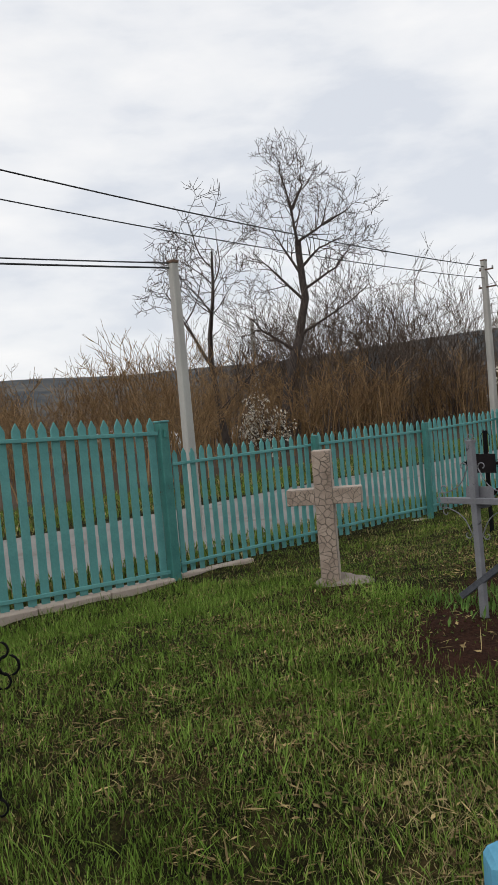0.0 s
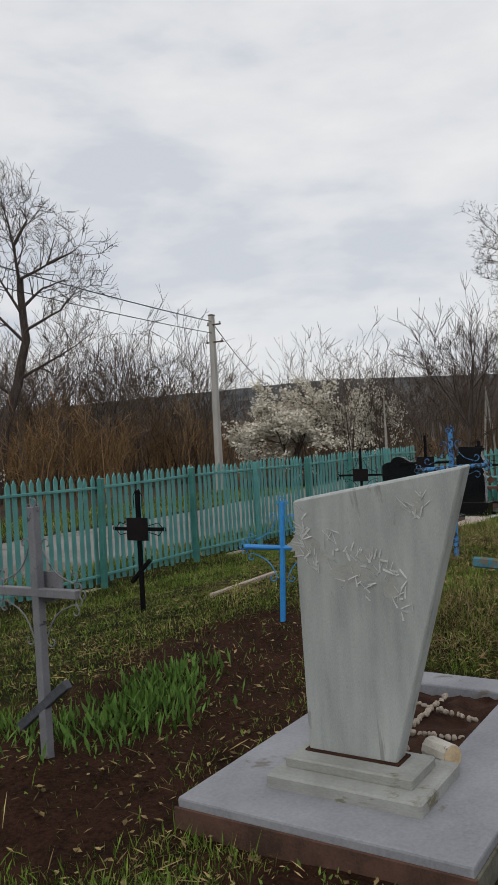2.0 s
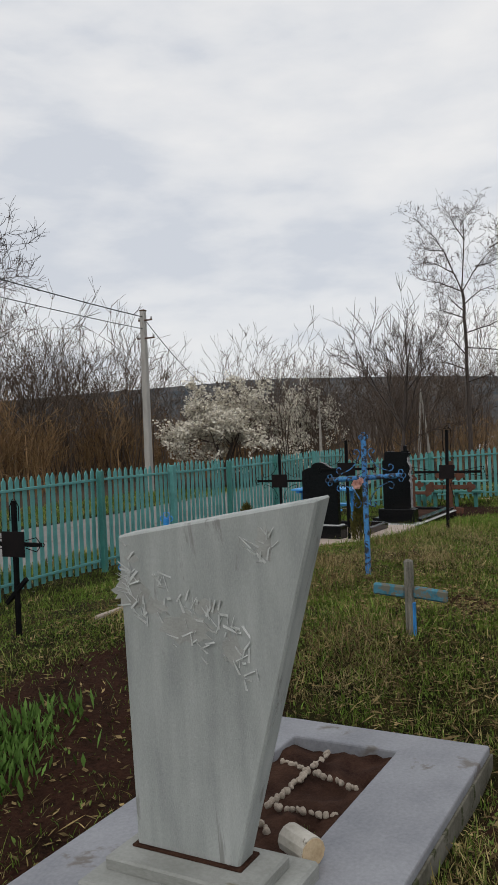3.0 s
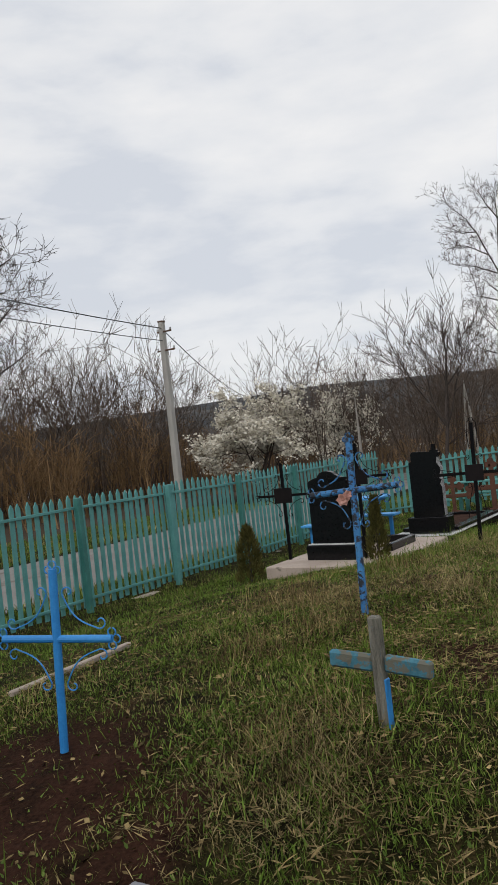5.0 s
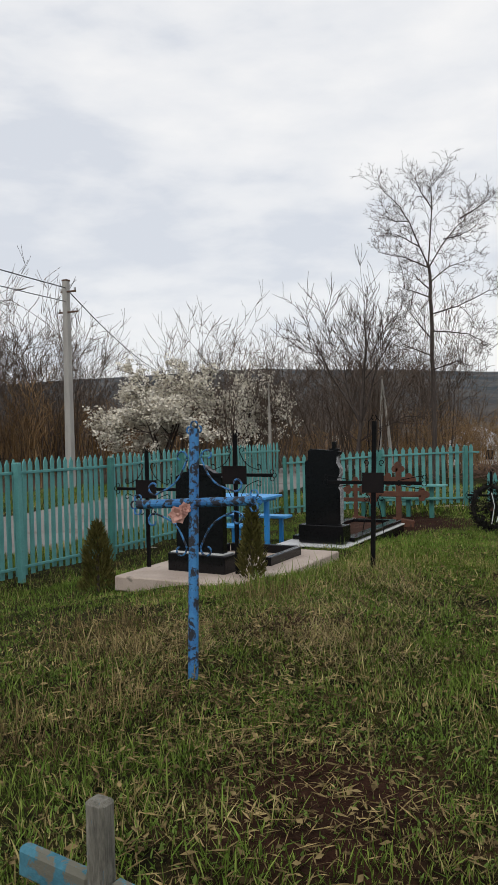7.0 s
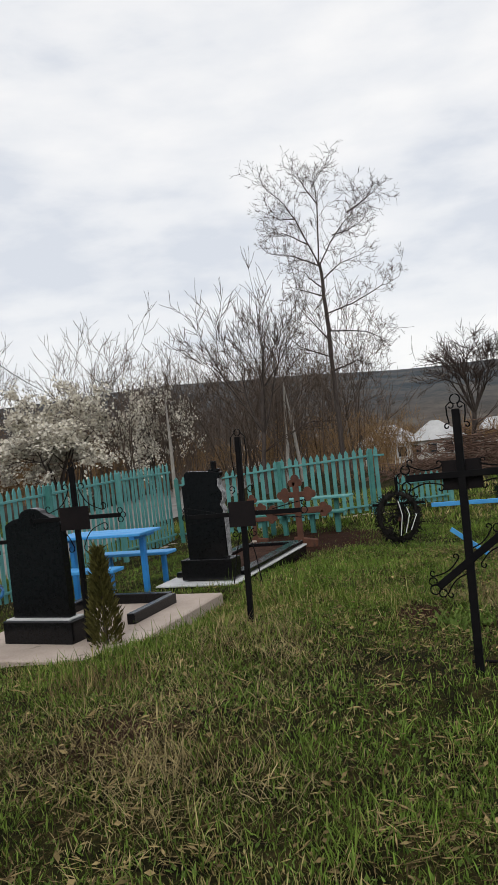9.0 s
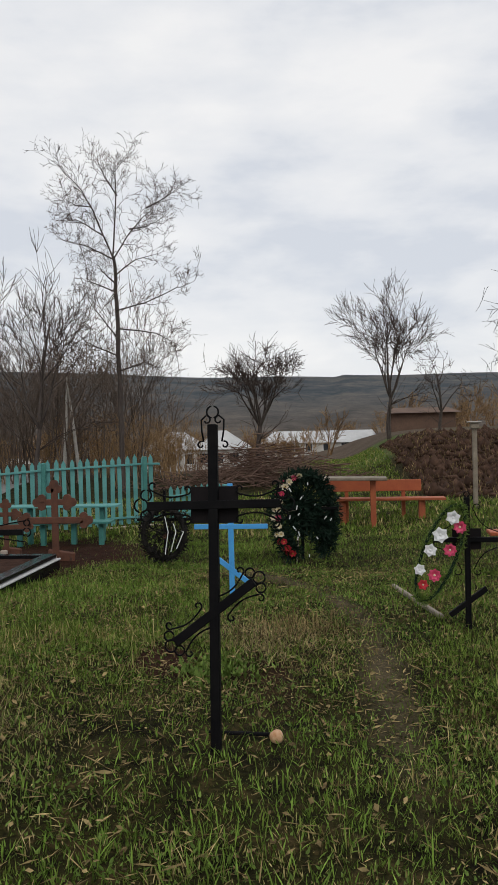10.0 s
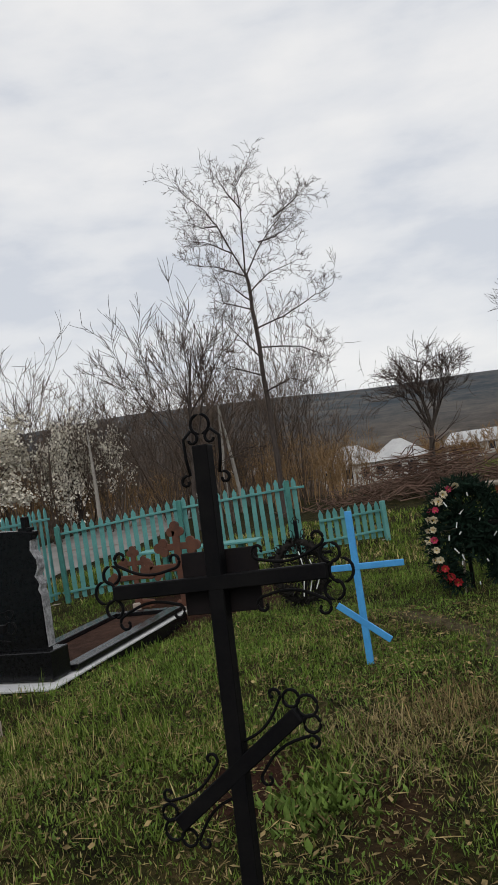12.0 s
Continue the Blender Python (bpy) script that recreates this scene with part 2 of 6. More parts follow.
BRUSH = surface("cut_brushwood", (0.085, 0.050, 0.038), (0.19, 0.125, 0.095), 0.6, 8, 0.95, bump=0.0, island=0.35, spec=0.1)
CLOD = surface("reddish_ploughed_soil", (0.035, 0.019, 0.013), (0.085, 0.05, 0.034), 3, 30, 1.0, bump=0.5, island=0.35, spec=0.1)
FRUIT = surface("faded_orange_ball", (0.40, 0.17, 0.06), (0.62, 0.45, 0.28), 9, 60, 0.6)


def grass_material():
    m, nt, bsdf, N, L = nodes_of("spring_grass_blades")
    g = N("ShaderNodeNewGeometry")
    v = coords(nt)
    patch = noise_node(nt, v, 1.5, 5, 0.62)
    green = ramp_node(nt, g.outputs["Random Per Island"], [(0, (0.045, 0.080, 0.010)), (0.55, (0.118, 0.178, 0.027)), (1, (0.235, 0.30, 0.065))])
    dry = ramp_node(nt, g.outputs["Random Per Island"], [(0, (0.17, 0.13, 0.04)), (1, (0.50, 0.42, 0.19))])
    pick = maths(nt, "ADD", maths(nt, "MULTIPLY", patch, 3.4), maths(nt, "FRACT", maths(nt, "MULTIPLY", g.outputs["Random Per Island"], 37.0)))
    mask = maths(nt, "MULTIPLY", maths(nt, "SUBTRACT", pick, 2.5), 8.0, True)
    L(mix_node(nt, mask, green, dry), bsdf.inputs["Base Color"])
    bsdf.inputs["Roughness"].default_value = 0.8
    bsdf.inputs["Specular IOR Level"].default_value = 0.1
    return m


GRASS = grass_material()
LUSH = surface("lush_spring_grass", (0.078, 0.138, 0.017), (0.185, 0.285, 0.052), 1.5, 30, 0.8, bump=0.0, island=0.45, spec=0.1)

# Bare patches of soil: centre x, y, half lengths along x and y, turn in degrees, strength.
PATCHES = [
    (5.0, 3.0, 1.5, 0.75, 12, 1.0), (6.6, 3.4, 0.9, 0.7, 0, 0.9), (5.4, 2.48, 1.5, 0.28, 0, 1.0), (4.2, 1.2, 0.35, 1.0, 0, 0.7),
    (8.5, 1.75, 0.75, 0.5, 10, 0.5), (13.3, 1.95, 0.35, 0.2, 10, 0.8), (13.2, 1.3, 0.8, 0.25, 8, 0.25),  (18.6, 4.6, 1.5, 1.1, 0, 0.8), (4.5, 4.65, 0.4, 0.4, 0, 0.3), (13.2, 3.6, 0.5, 0.2, 0, 0.5),
    (6.1, 0.95, 0.6, 0.12, 0, 0.7), (10.6, 2.8, 0.5, 0.3, 0, 0.35),
]


# Trodden ground of the footpath, in the same terms.
TRODDEN = [(13.2, 0.64, 1.4, 0.15, 1, 0.40), (15.2, 0.90, 1.0, 0.14, 16, 0.42), (16.7, 1.55, 0.95, 0.13, 38, 0.45)]


def ground_material():
    m, nt, bsdf, N, L = nodes_of("meadow_ground")
    v = coords(nt)
    n_big, n_mid, n_fine = noise_node(nt, v, 0.5, 5, 0.6), noise_node(nt, v, 5, 5, 0.65), noise_node(nt, v, 45, 4, 0.7)
    # ground under the blades, its colour darkened for the shade between them
    shaded_turf = ramp_node(nt, maths(nt, "ADD", maths(nt, "MULTIPLY", n_mid, 0.6), maths(nt, "MULTIPLY", n_fine, 0.4)),
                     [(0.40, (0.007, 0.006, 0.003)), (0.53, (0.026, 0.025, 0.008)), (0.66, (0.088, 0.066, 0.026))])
    soil = ramp_node(nt, maths(nt, "ADD", maths(nt, "MULTIPLY", n_mid, 0.4), maths(nt, "MULTIPLY", n_fine, 0.6)),
                     [(0.36, (0.011, 0.0048, 0.0032)), (0.64, (0.050, 0.023, 0.0145))])
    sep = N("ShaderNodeSeparateXYZ")
    tc = N("ShaderNodeTexCoord")
    L(tc.outputs["Object"], sep.inputs[0])
    X, Y = sep.outputs[0], sep.outputs[1]
    mask, worn = None, None
    for k, (cx, cy, a, b, turn, strength) in enumerate(PATCHES + TRODDEN):
        c, s = math.cos(radians(turn)), math.sin(radians(turn))
        dx, dy = maths(nt, "SUBTRACT", X, cx), maths(nt, "SUBTRACT", Y, cy)
        u = maths(nt, "ADD", maths(nt, "MULTIPLY", dx, c / a), maths(nt, "MULTIPLY", dy, s / a))
        w = maths(nt, "ADD", maths(nt, "MULTIPLY", dx, -s / b), maths(nt, "MULTIPLY", dy, c / b))
        r = maths(nt, "SQRT", maths(nt, "ADD", maths(nt, "MULTIPLY", u, u), maths(nt, "MULTIPLY", w, w)))
        d = maths(nt, "MULTIPLY", maths(nt, "SUBTRACT", 1.35, r), 2.2 * strength, True)
        if k < len(PATCHES):
            mask = d if mask is None else maths(nt, "MAXIMUM", mask, d)
        else:
            worn = d if worn is None else maths(nt, "MAXIMUM", worn, d)
    edge = maths(nt, "MULTIPLY", maths(nt, "ADD", mask, maths(nt, "MULTIPLY", maths(nt, "SUBTRACT", n_mid, 0.5), 1.6)), 1.0, True)
    earth = ramp_node(nt, maths(nt, "ADD", maths(nt, "MULTIPLY", n_mid, 0.5), maths(nt, "MULTIPLY", n_fine, 0.5)), [(0.38, (0.040, 0.034, 0.017)), (0.62, (0.125, 0.098, 0.060))])
    near = mix_node(nt, maths(nt, "MULTIPLY", worn, 0.85), mix_node(nt, edge, shaded_turf, soil), earth)
    # brown leaf floor under the thicket and far slopes
    far = ramp_node(nt, noise_node(nt, v, 0.05, 6, 0.65), [(0.35, (0.06, 0.045, 0.033)), (0.55, (0.10, 0.074, 0.054)), (0.7, (0.085, 0.082, 0.045))])
    # distant woods: aerial haze put into the colour as a blue-grey tint
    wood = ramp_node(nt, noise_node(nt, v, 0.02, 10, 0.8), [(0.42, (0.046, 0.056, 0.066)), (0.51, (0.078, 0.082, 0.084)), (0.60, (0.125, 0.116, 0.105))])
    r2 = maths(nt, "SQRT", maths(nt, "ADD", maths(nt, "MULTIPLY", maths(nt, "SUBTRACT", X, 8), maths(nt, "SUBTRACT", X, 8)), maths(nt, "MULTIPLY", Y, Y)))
    side = maths(nt, "MULTIPLY", maths(nt, "SUBTRACT", Y, 15.0), 0.3, True)
    ahead = maths(nt, "MULTIPLY", maths(nt, "SUBTRACT", X, 36.0), 0.15, True)
    col = mix_node(nt, maths(nt, "MAXIMUM", side, ahead), near, far)
    # the ploughed bank beyond the benches
    bank = maths(nt, "MULTIPLY", maths(nt, "MULTIPLY", maths(nt, "SUBTRACT", X, 24.0), 0.8, True), maths(nt, "MULTIPLY", maths(nt, "SUBTRACT", -0.7, Y), 1.4, True))
    bank = maths(nt, "MULTIPLY", bank, maths(nt, "MULTIPLY", maths(nt, "SUBTRACT", 44.0, X), 0.7, True))
    green_slope = maths(nt, "MULTIPLY", maths(nt, "MULTIPLY", maths(nt, "SUBTRACT", X, 34.0), 0.6, True), maths(nt, "MULTIPLY", maths(nt, "SUBTRACT", 3.4, Y), 1.0, True))
    green_slope = maths(nt, "MULTIPLY", green_slope, maths(nt, "MULTIPLY", maths(nt, "SUBTRACT", 52.0, X), 0.4, True))
    meadow = ramp_node(nt, n_mid, [(0.35, (0.055, 0.085, 0.022)), (0.65, (0.10, 0.125, 0.045))])
    col = mix_node(nt, green_slope, col, meadow)
    col = mix_node(nt, bank, col, soil)
    # valley browns lightened, with some haze mixed into the colour
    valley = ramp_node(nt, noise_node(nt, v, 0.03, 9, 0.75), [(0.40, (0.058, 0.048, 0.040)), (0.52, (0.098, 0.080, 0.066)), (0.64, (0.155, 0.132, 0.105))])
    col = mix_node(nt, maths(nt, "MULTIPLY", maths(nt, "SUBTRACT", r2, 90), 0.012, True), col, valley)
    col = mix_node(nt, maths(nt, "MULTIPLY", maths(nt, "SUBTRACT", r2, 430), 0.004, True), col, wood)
    L(col, bsdf.inputs["Base Color"])
    bsdf.inputs["Roughness"].default_value = 0.95
    bsdf.inputs["Specular IOR Level"].default_value = 0.05
    b = N("ShaderNodeBump")
    b.inputs["Strength"].default_value, b.inputs["Distance"].default_value = 0.8, 0.03
    L(maths(nt, "ADD", n_mid, maths(nt, "MULTIPLY", n_fine, 0.5)), b.inputs["Height"])
    L(b.outputs[0], bsdf.inputs["Normal"])
    return m


# ---- building helpers ----
def thing(name, m, label, category, group="", kind=""):
    root = new(name)
    root.empty_display_size = 0.1
    root.matrix_world = m
    return tagged(root, label, category, group, kind)


def part(name, bm, material, parent=None, label="", smooth=False):
    me = bpy.data.meshes.new(name)
    if isinstance(bm, bmesh.types.BMesh):
        bm.normal_update()
        bm.to_mesh(me)
        bm.free()
    else:
        me.from_pydata(bm[0], [], bm[1])
    if smooth:
        me.polygons.foreach_set("use_smooth", [True] * len(me.polygons))
    me.materials.append(material)
    ob = new(name, me)
    if parent:
        ob.parent = parent
    if label:
        ob["label"] = label
    return ob


def big_mesh(name, verts, faces, material, smooth=False):
    """A mesh from arrays of places and of faces that all have the same number of corners."""
    me = bpy.data.meshes.new(name)
    nf, k = faces.shape
    me.vertices.add(len(verts))
    me.vertices.foreach_set("co", np.asarray(verts, dtype=np.float32).ravel())
    me.loops.add(nf * k)
    me.loops.foreach_set("vertex_index", faces.astype(np.int32).ravel())
    me.polygons.add(nf)
    me.polygons.foreach_set("loop_start", np.arange(0, nf * k, k, dtype=np.int32))
    me.update(calc_edges=True)
    if smooth:
        me.polygons.foreach_set("use_smooth", np.ones(nf, dtype=bool))
    me.materials.append(material)
    return new(name, me)


def box(bm, c, s, bevel=0.004, turn=(0, 0, 0)):
    """A bevelled block: centre, size, and turn in degrees about its centre."""
    m = pose(*c, *turn) @ Matrix.Diagonal((*s, 1))
    vs = bmesh.ops.create_cube(bm, size=1, matrix=m)["verts"]
    if bevel:
        es = list({e for v in vs for e in v.link_edges})
        bmesh.ops.bevel(bm, geom=es, offset=min(bevel, min(s) * 0.4), segments=1, affect="EDGES", profile=0.5)
    return bm


def block(c, s, bevel=0.004, turn=(0, 0, 0)):
    return box(bmesh.new(), c, s, bevel, turn)


def outline(points, depth, y0=0.0, bevel=0.005):
    """A plate whose outline lies in the x-z plane, from y0 to y0 + depth."""
    bm = bmesh.new()
    f = bm.faces.new([bm.verts.new((x, y0, z)) for x, z in points])
    ext = bmesh.ops.extrude_face_region(bm, geom=[f])
    bmesh.ops.translate(bm, vec=(0, depth, 0), verts=[v for v in ext["geom"] if isinstance(v, bmesh.types.BMVert)])
    bmesh.ops.recalc_face_normals(bm, faces=bm.faces)
    if bevel:
        bmesh.ops.bevel(bm, geom=[e for e in bm.edges if e.calc_face_angle(0) > 0.5], offset=bevel, segments=1, affect="EDGES", profile=0.5)
    return bm


def tube_arrays(pts, radii, sides):
    """Places and faces of a tapered tube along points."""
    pts = np.asarray(pts, dtype=float)
    n = len(pts)
    t = np.gradient(pts, axis=0)
    t /= np.linalg.norm(t, axis=1)[:, None] + 1e-9
    ref = np.array((0.0, 0.0, 1.0)) if abs(t[0][2]) < 0.9 else np.array((1.0, 0.0, 0.0))
    a = np.cross(t, ref)
    a /= np.linalg.norm(a, axis=1)[:, None] + 1e-9
    b = np.cross(t, a)
    ang = np.arange(sides) * 2 * np.pi / sides
    r = np.broadcast_to(np.asarray(radii, dtype=float), (n,))[:, None, None]
    v = pts[:, None, :] + r * (np.cos(ang)[None, :, None] * a[:, None, :] + np.sin(ang)[None, :, None] * b[:, None, :])
    i = np.arange((n - 1) * sides).reshape(n - 1, sides)
    j = np.roll(i, -1, axis=1)
    f = np.stack((i, j, j + sides, i + sides), axis=-1).reshape(-1, 4)
    return v.reshape(-1, 3), f


def tubes(list_of, sides=6):
    """Joins several tubes (points, radii) into arrays."""
    V, F, k = [], [], 0
    for pts, radii in list_of:
        v, f = tube_arrays(pts, radii, sides)
        V.append(v), F.append(f + k)
        k += len(v)
    return np.concatenate(V), np.concatenate(F)


def tube_part(name, list_of, material, parent, sides=8, label="", smooth=True):
    v, f = tubes(list_of, sides)
    ob = big_mesh(name, v, f, material, smooth)
    ob.parent = parent
    if label:
        ob["label"] = label
    return ob


def capped(bm_list):
    """Solid rods: (start, end, radius)."""
    bm = bmesh.new()
    for a, b, r in bm_list:
        a, b = Vector(a), Vector(b)
        m = Matrix.Translation((a + b) / 2) @ (b - a).to_track_quat("Z", "Y").to_matrix().to_4x4()
        bmesh.ops.create_cone(bm, cap_ends=True, segments=12, radius1=r, radius2=r, depth=(b - a).length, matrix=m)
    return bm


def facing(x, y, z, extra=0.0, lean=0.0, side=0.0):
    """Pose of a thing built with x to the right, y away and z up, seen by someone who walks along +x."""
    return pose(x, y, z, 0, 0, -90 + extra) @ pose(0, 0, 0, lean, side, 0)


# ---- the ground ----
def sm(a, b, v):
    t = np.clip((v - a) / (b - a), 0, 1)
    return t * t * (3 - 2 * t)


def ground_height(x, y):
    x, y = np.asarray(x, dtype=float), np.asarray(y, dtype=float)
    z = -0.06 + 0.245 * np.exp(-((x - 9.8) / 3.6) ** 2 - ((y - 2.9) / 1.7) ** 2) * sm(6.0, 8.2, x)
    z = z - 0.30 * sm(4.2, 7.3, y) * sm(-1.5, 3.0, x) - 0.15 * sm(14.5, 18.5, x) * sm(-1.5, 1.0, y) * (1 - sm(4.2, 7.3, y))
    z = z - 0.07 * np.exp(-((x - 5.3) / 1.5) ** 4 - ((y - 1.7) / 1.2) ** 4) + 0.21 * np.exp(-((x - 7.5) / 0.9) ** 2 - ((y - 1.8) / 0.8) ** 2)
    z = z - 0.065 * np.exp(-((x - 16.3) / 1.4) ** 4 - ((y - 4.5) / 0.75) ** 4)
    z = z - 0.10 * np.exp(-((x - 13.65) / 1.15) ** 6 - ((y - 4.55) / 0.95) ** 6)
    z = z + 0.09 * np.exp(-((x - 12.5) / 1.4) ** 2 - ((y - 2.9) / 0.7) ** 2)
    z = z + 0.9 * sm(24.5, 38, x) * sm(1.0, -2.5, y) * (1 - sm(60, 110, np.hypot(x - 8, y)))
    r = np.hypot(x - 8, y - 2)
    th = np.arctan2(y - 2, x - 8)
    z = z - 2.6 * sm(26, 80, r) * sm(-6, 8, y + 0.0 * x) - 7 * sm(90, 260, r)
    hill = 61 + 18 * np.exp(-((th - 0.42) / 0.26) ** 2) + 1.6 * np.sin(11 * th + 1.0) + 0.9 * np.sin(29 * th)
    z = z + hill * sm(330, 1000, r) - 30 * sm(1100, 2600, r)
    bumps = 0.018 * np.sin(3.1 * x + 1.3 * y) * np.sin(2.3 * y - 0.7 * x) + 0.012 * np.sin(7.7 * x + 2) * np.sin(6.9 * y + 1)
    return z + bumps * (r < 40)


def gz(x, y):
    return float(ground_height(x, y))


def build_ground():
    def axis(lo, hi, step):
        core = np.arange(lo, hi + step / 2, step)
        grow = np.cumsum(step * 1.13 ** np.arange(1, 71))
        grow = grow[grow < 3600]
        return np.concatenate((lo - grow[::-1], core, hi + grow))
    xs, ys = axis(0.0, 26.0, 0.13), axis(-3.0, 13.0, 0.13)
    gx, gy = np.meshgrid(xs, ys, indexing="ij")
    v = np.stack((gx, gy, ground_height(gx, gy)), axis=-1).reshape(-1, 3)
    n, k = len(xs), len(ys)
    i = (np.arange(n - 1)[:, None] * k + np.arange(k - 1)[None, :]).ravel()
    f = np.stack((i, i + k, i + k + 1, i + 1), axis=-1)
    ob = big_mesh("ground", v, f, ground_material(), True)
    tagged(ob, "uneven spring meadow with bare soil patches and far hills", "ground", kind="structure")


build_ground()


def build_road():
    xs, ys = np.arange(-60, 75, 1.0), np.linspace(8.6, 12.6, 7)
    gx, gy = np.meshgrid(xs, ys, indexing="ij")
    bend = 0.02 * np.maximum(gx - 14, 0) ** 1.6
    z = ground_height(gx, gy + bend) + 0.02 + 0.05 * np.sin((gy - 8.6) / 4.0 * np.pi)
    v = np.stack((gx, gy + bend + 0.15 * np.sin(gx * 0.6), z), axis=-1).reshape(-1, 3)
    n, k = len(xs), len(ys)
    i = (np.arange(n - 1)[:, None] * k + np.arange(k - 1)[None, :]).ravel()
    ob = big_mesh("road", v, np.stack((i, i + k, i + k + 1, i + 1), axis=-1), ROAD, True)
    tagged(ob, "pale compacted gravel road beyond the picket fence", "road", kind="structure")


build_road()


def bare_ness(x, y):
    """0 where grass is thick, 1 on bare soil."""
    m = np.zeros_like(x)
    for cx, cy, a, b, turn, strength in PATCHES + TRODDEN:
        c, s = math.cos(radians(turn)), math.sin(radians(turn))
        u, w = ((x - cx) * c + (y - cy) * s) / a, (-(x - cx) * s + (y - cy) * c) / b
        m = np.maximum(m, np.clip((1.25 - np.hypot(u, w)) * 2.2 * strength, 0, 1))
    return m


# Footprints with no grass on them: x0, x1, y0, y1
SOLID = [(4.36, 6.40, 1.10, 2.34), (12.15, 14.3, 3.9, 5.35), (15.2, 17.75, 4.15, 5.1)]


def free_of_solids(x, y):
    ok = np.ones(len(x), dtype=bool)
    for x0, x1, y0, y1 in SOLID:
        ok &= ~((x > x0) & (x < x1) & (y > y0) & (y < y1))
    return ok


def blades(name, rng, x, y, length, width, lean, material, label, category, base=0.0):
    """One sheet of thin kite-shaped blades that stand and lean at random."""
    n = len(x)
    z = ground_height(x, y) - 0.01 + base
    az = rng.uniform(0, 2 * np.pi, n)
    turn = az + rng.normal(np.pi / 2, 0.5, n)
    d = np.stack((np.cos(az), np.sin(az), np.zeros(n)), axis=-1)
    p = np.stack((np.cos(turn), np.sin(turn), np.zeros(n)), axis=-1)
    root = np.stack((x, y, z), axis=-1)
    up = np.array((0, 0, 1.0))
    lean = np.broadcast_to(lean, (n,))[:, None]
    L = length[:, None]
    w = width[:, None] / 2
    axis = up * np.sqrt(1 - lean ** 2) + d * lean
    mid = root + L * 0.5 * (axis + up * 0.12)
    tip = root + L * axis
    V = np.stack((root, mid + p * w, tip, mid - p * w), axis=1).reshape(-1, 3)
    F = np.arange(n * 4).reshape(n, 4)
    ob = big_mesh(name, V, F, material)
    return tagged(ob, label, category, kind="stuff")


def flakes(name, rng, x, y, length, width, material, label, category):
    """Dry leaves and stalks that lie nearly flat."""
    n = len(x)
    z = ground_height(x, y) + rng.uniform(0.004, 0.035, n)
    az = rng.uniform(0, 2 * np.pi, n)
    tilt, roll = rng.normal(0, 0.28, n), rng.normal(0, 0.35, n)
    d = np.stack((np.cos(az), np.sin(az), tilt), axis=-1) * (length / 2)[:, None]
    p = np.stack((-np.sin(az), np.cos(az), roll), axis=-1) * (width / 2)[:, None]
    c = np.stack((x, y, z), axis=-1)
    V = np.stack((c - d, c + p + np.array((0, 0, 0.003)), c + d, c - p), axis=1).reshape(-1, 3)
    return tagged(big_mesh(name, V, np.arange(n * 4).reshape(n, 4), material), label, category, kind="stuff")


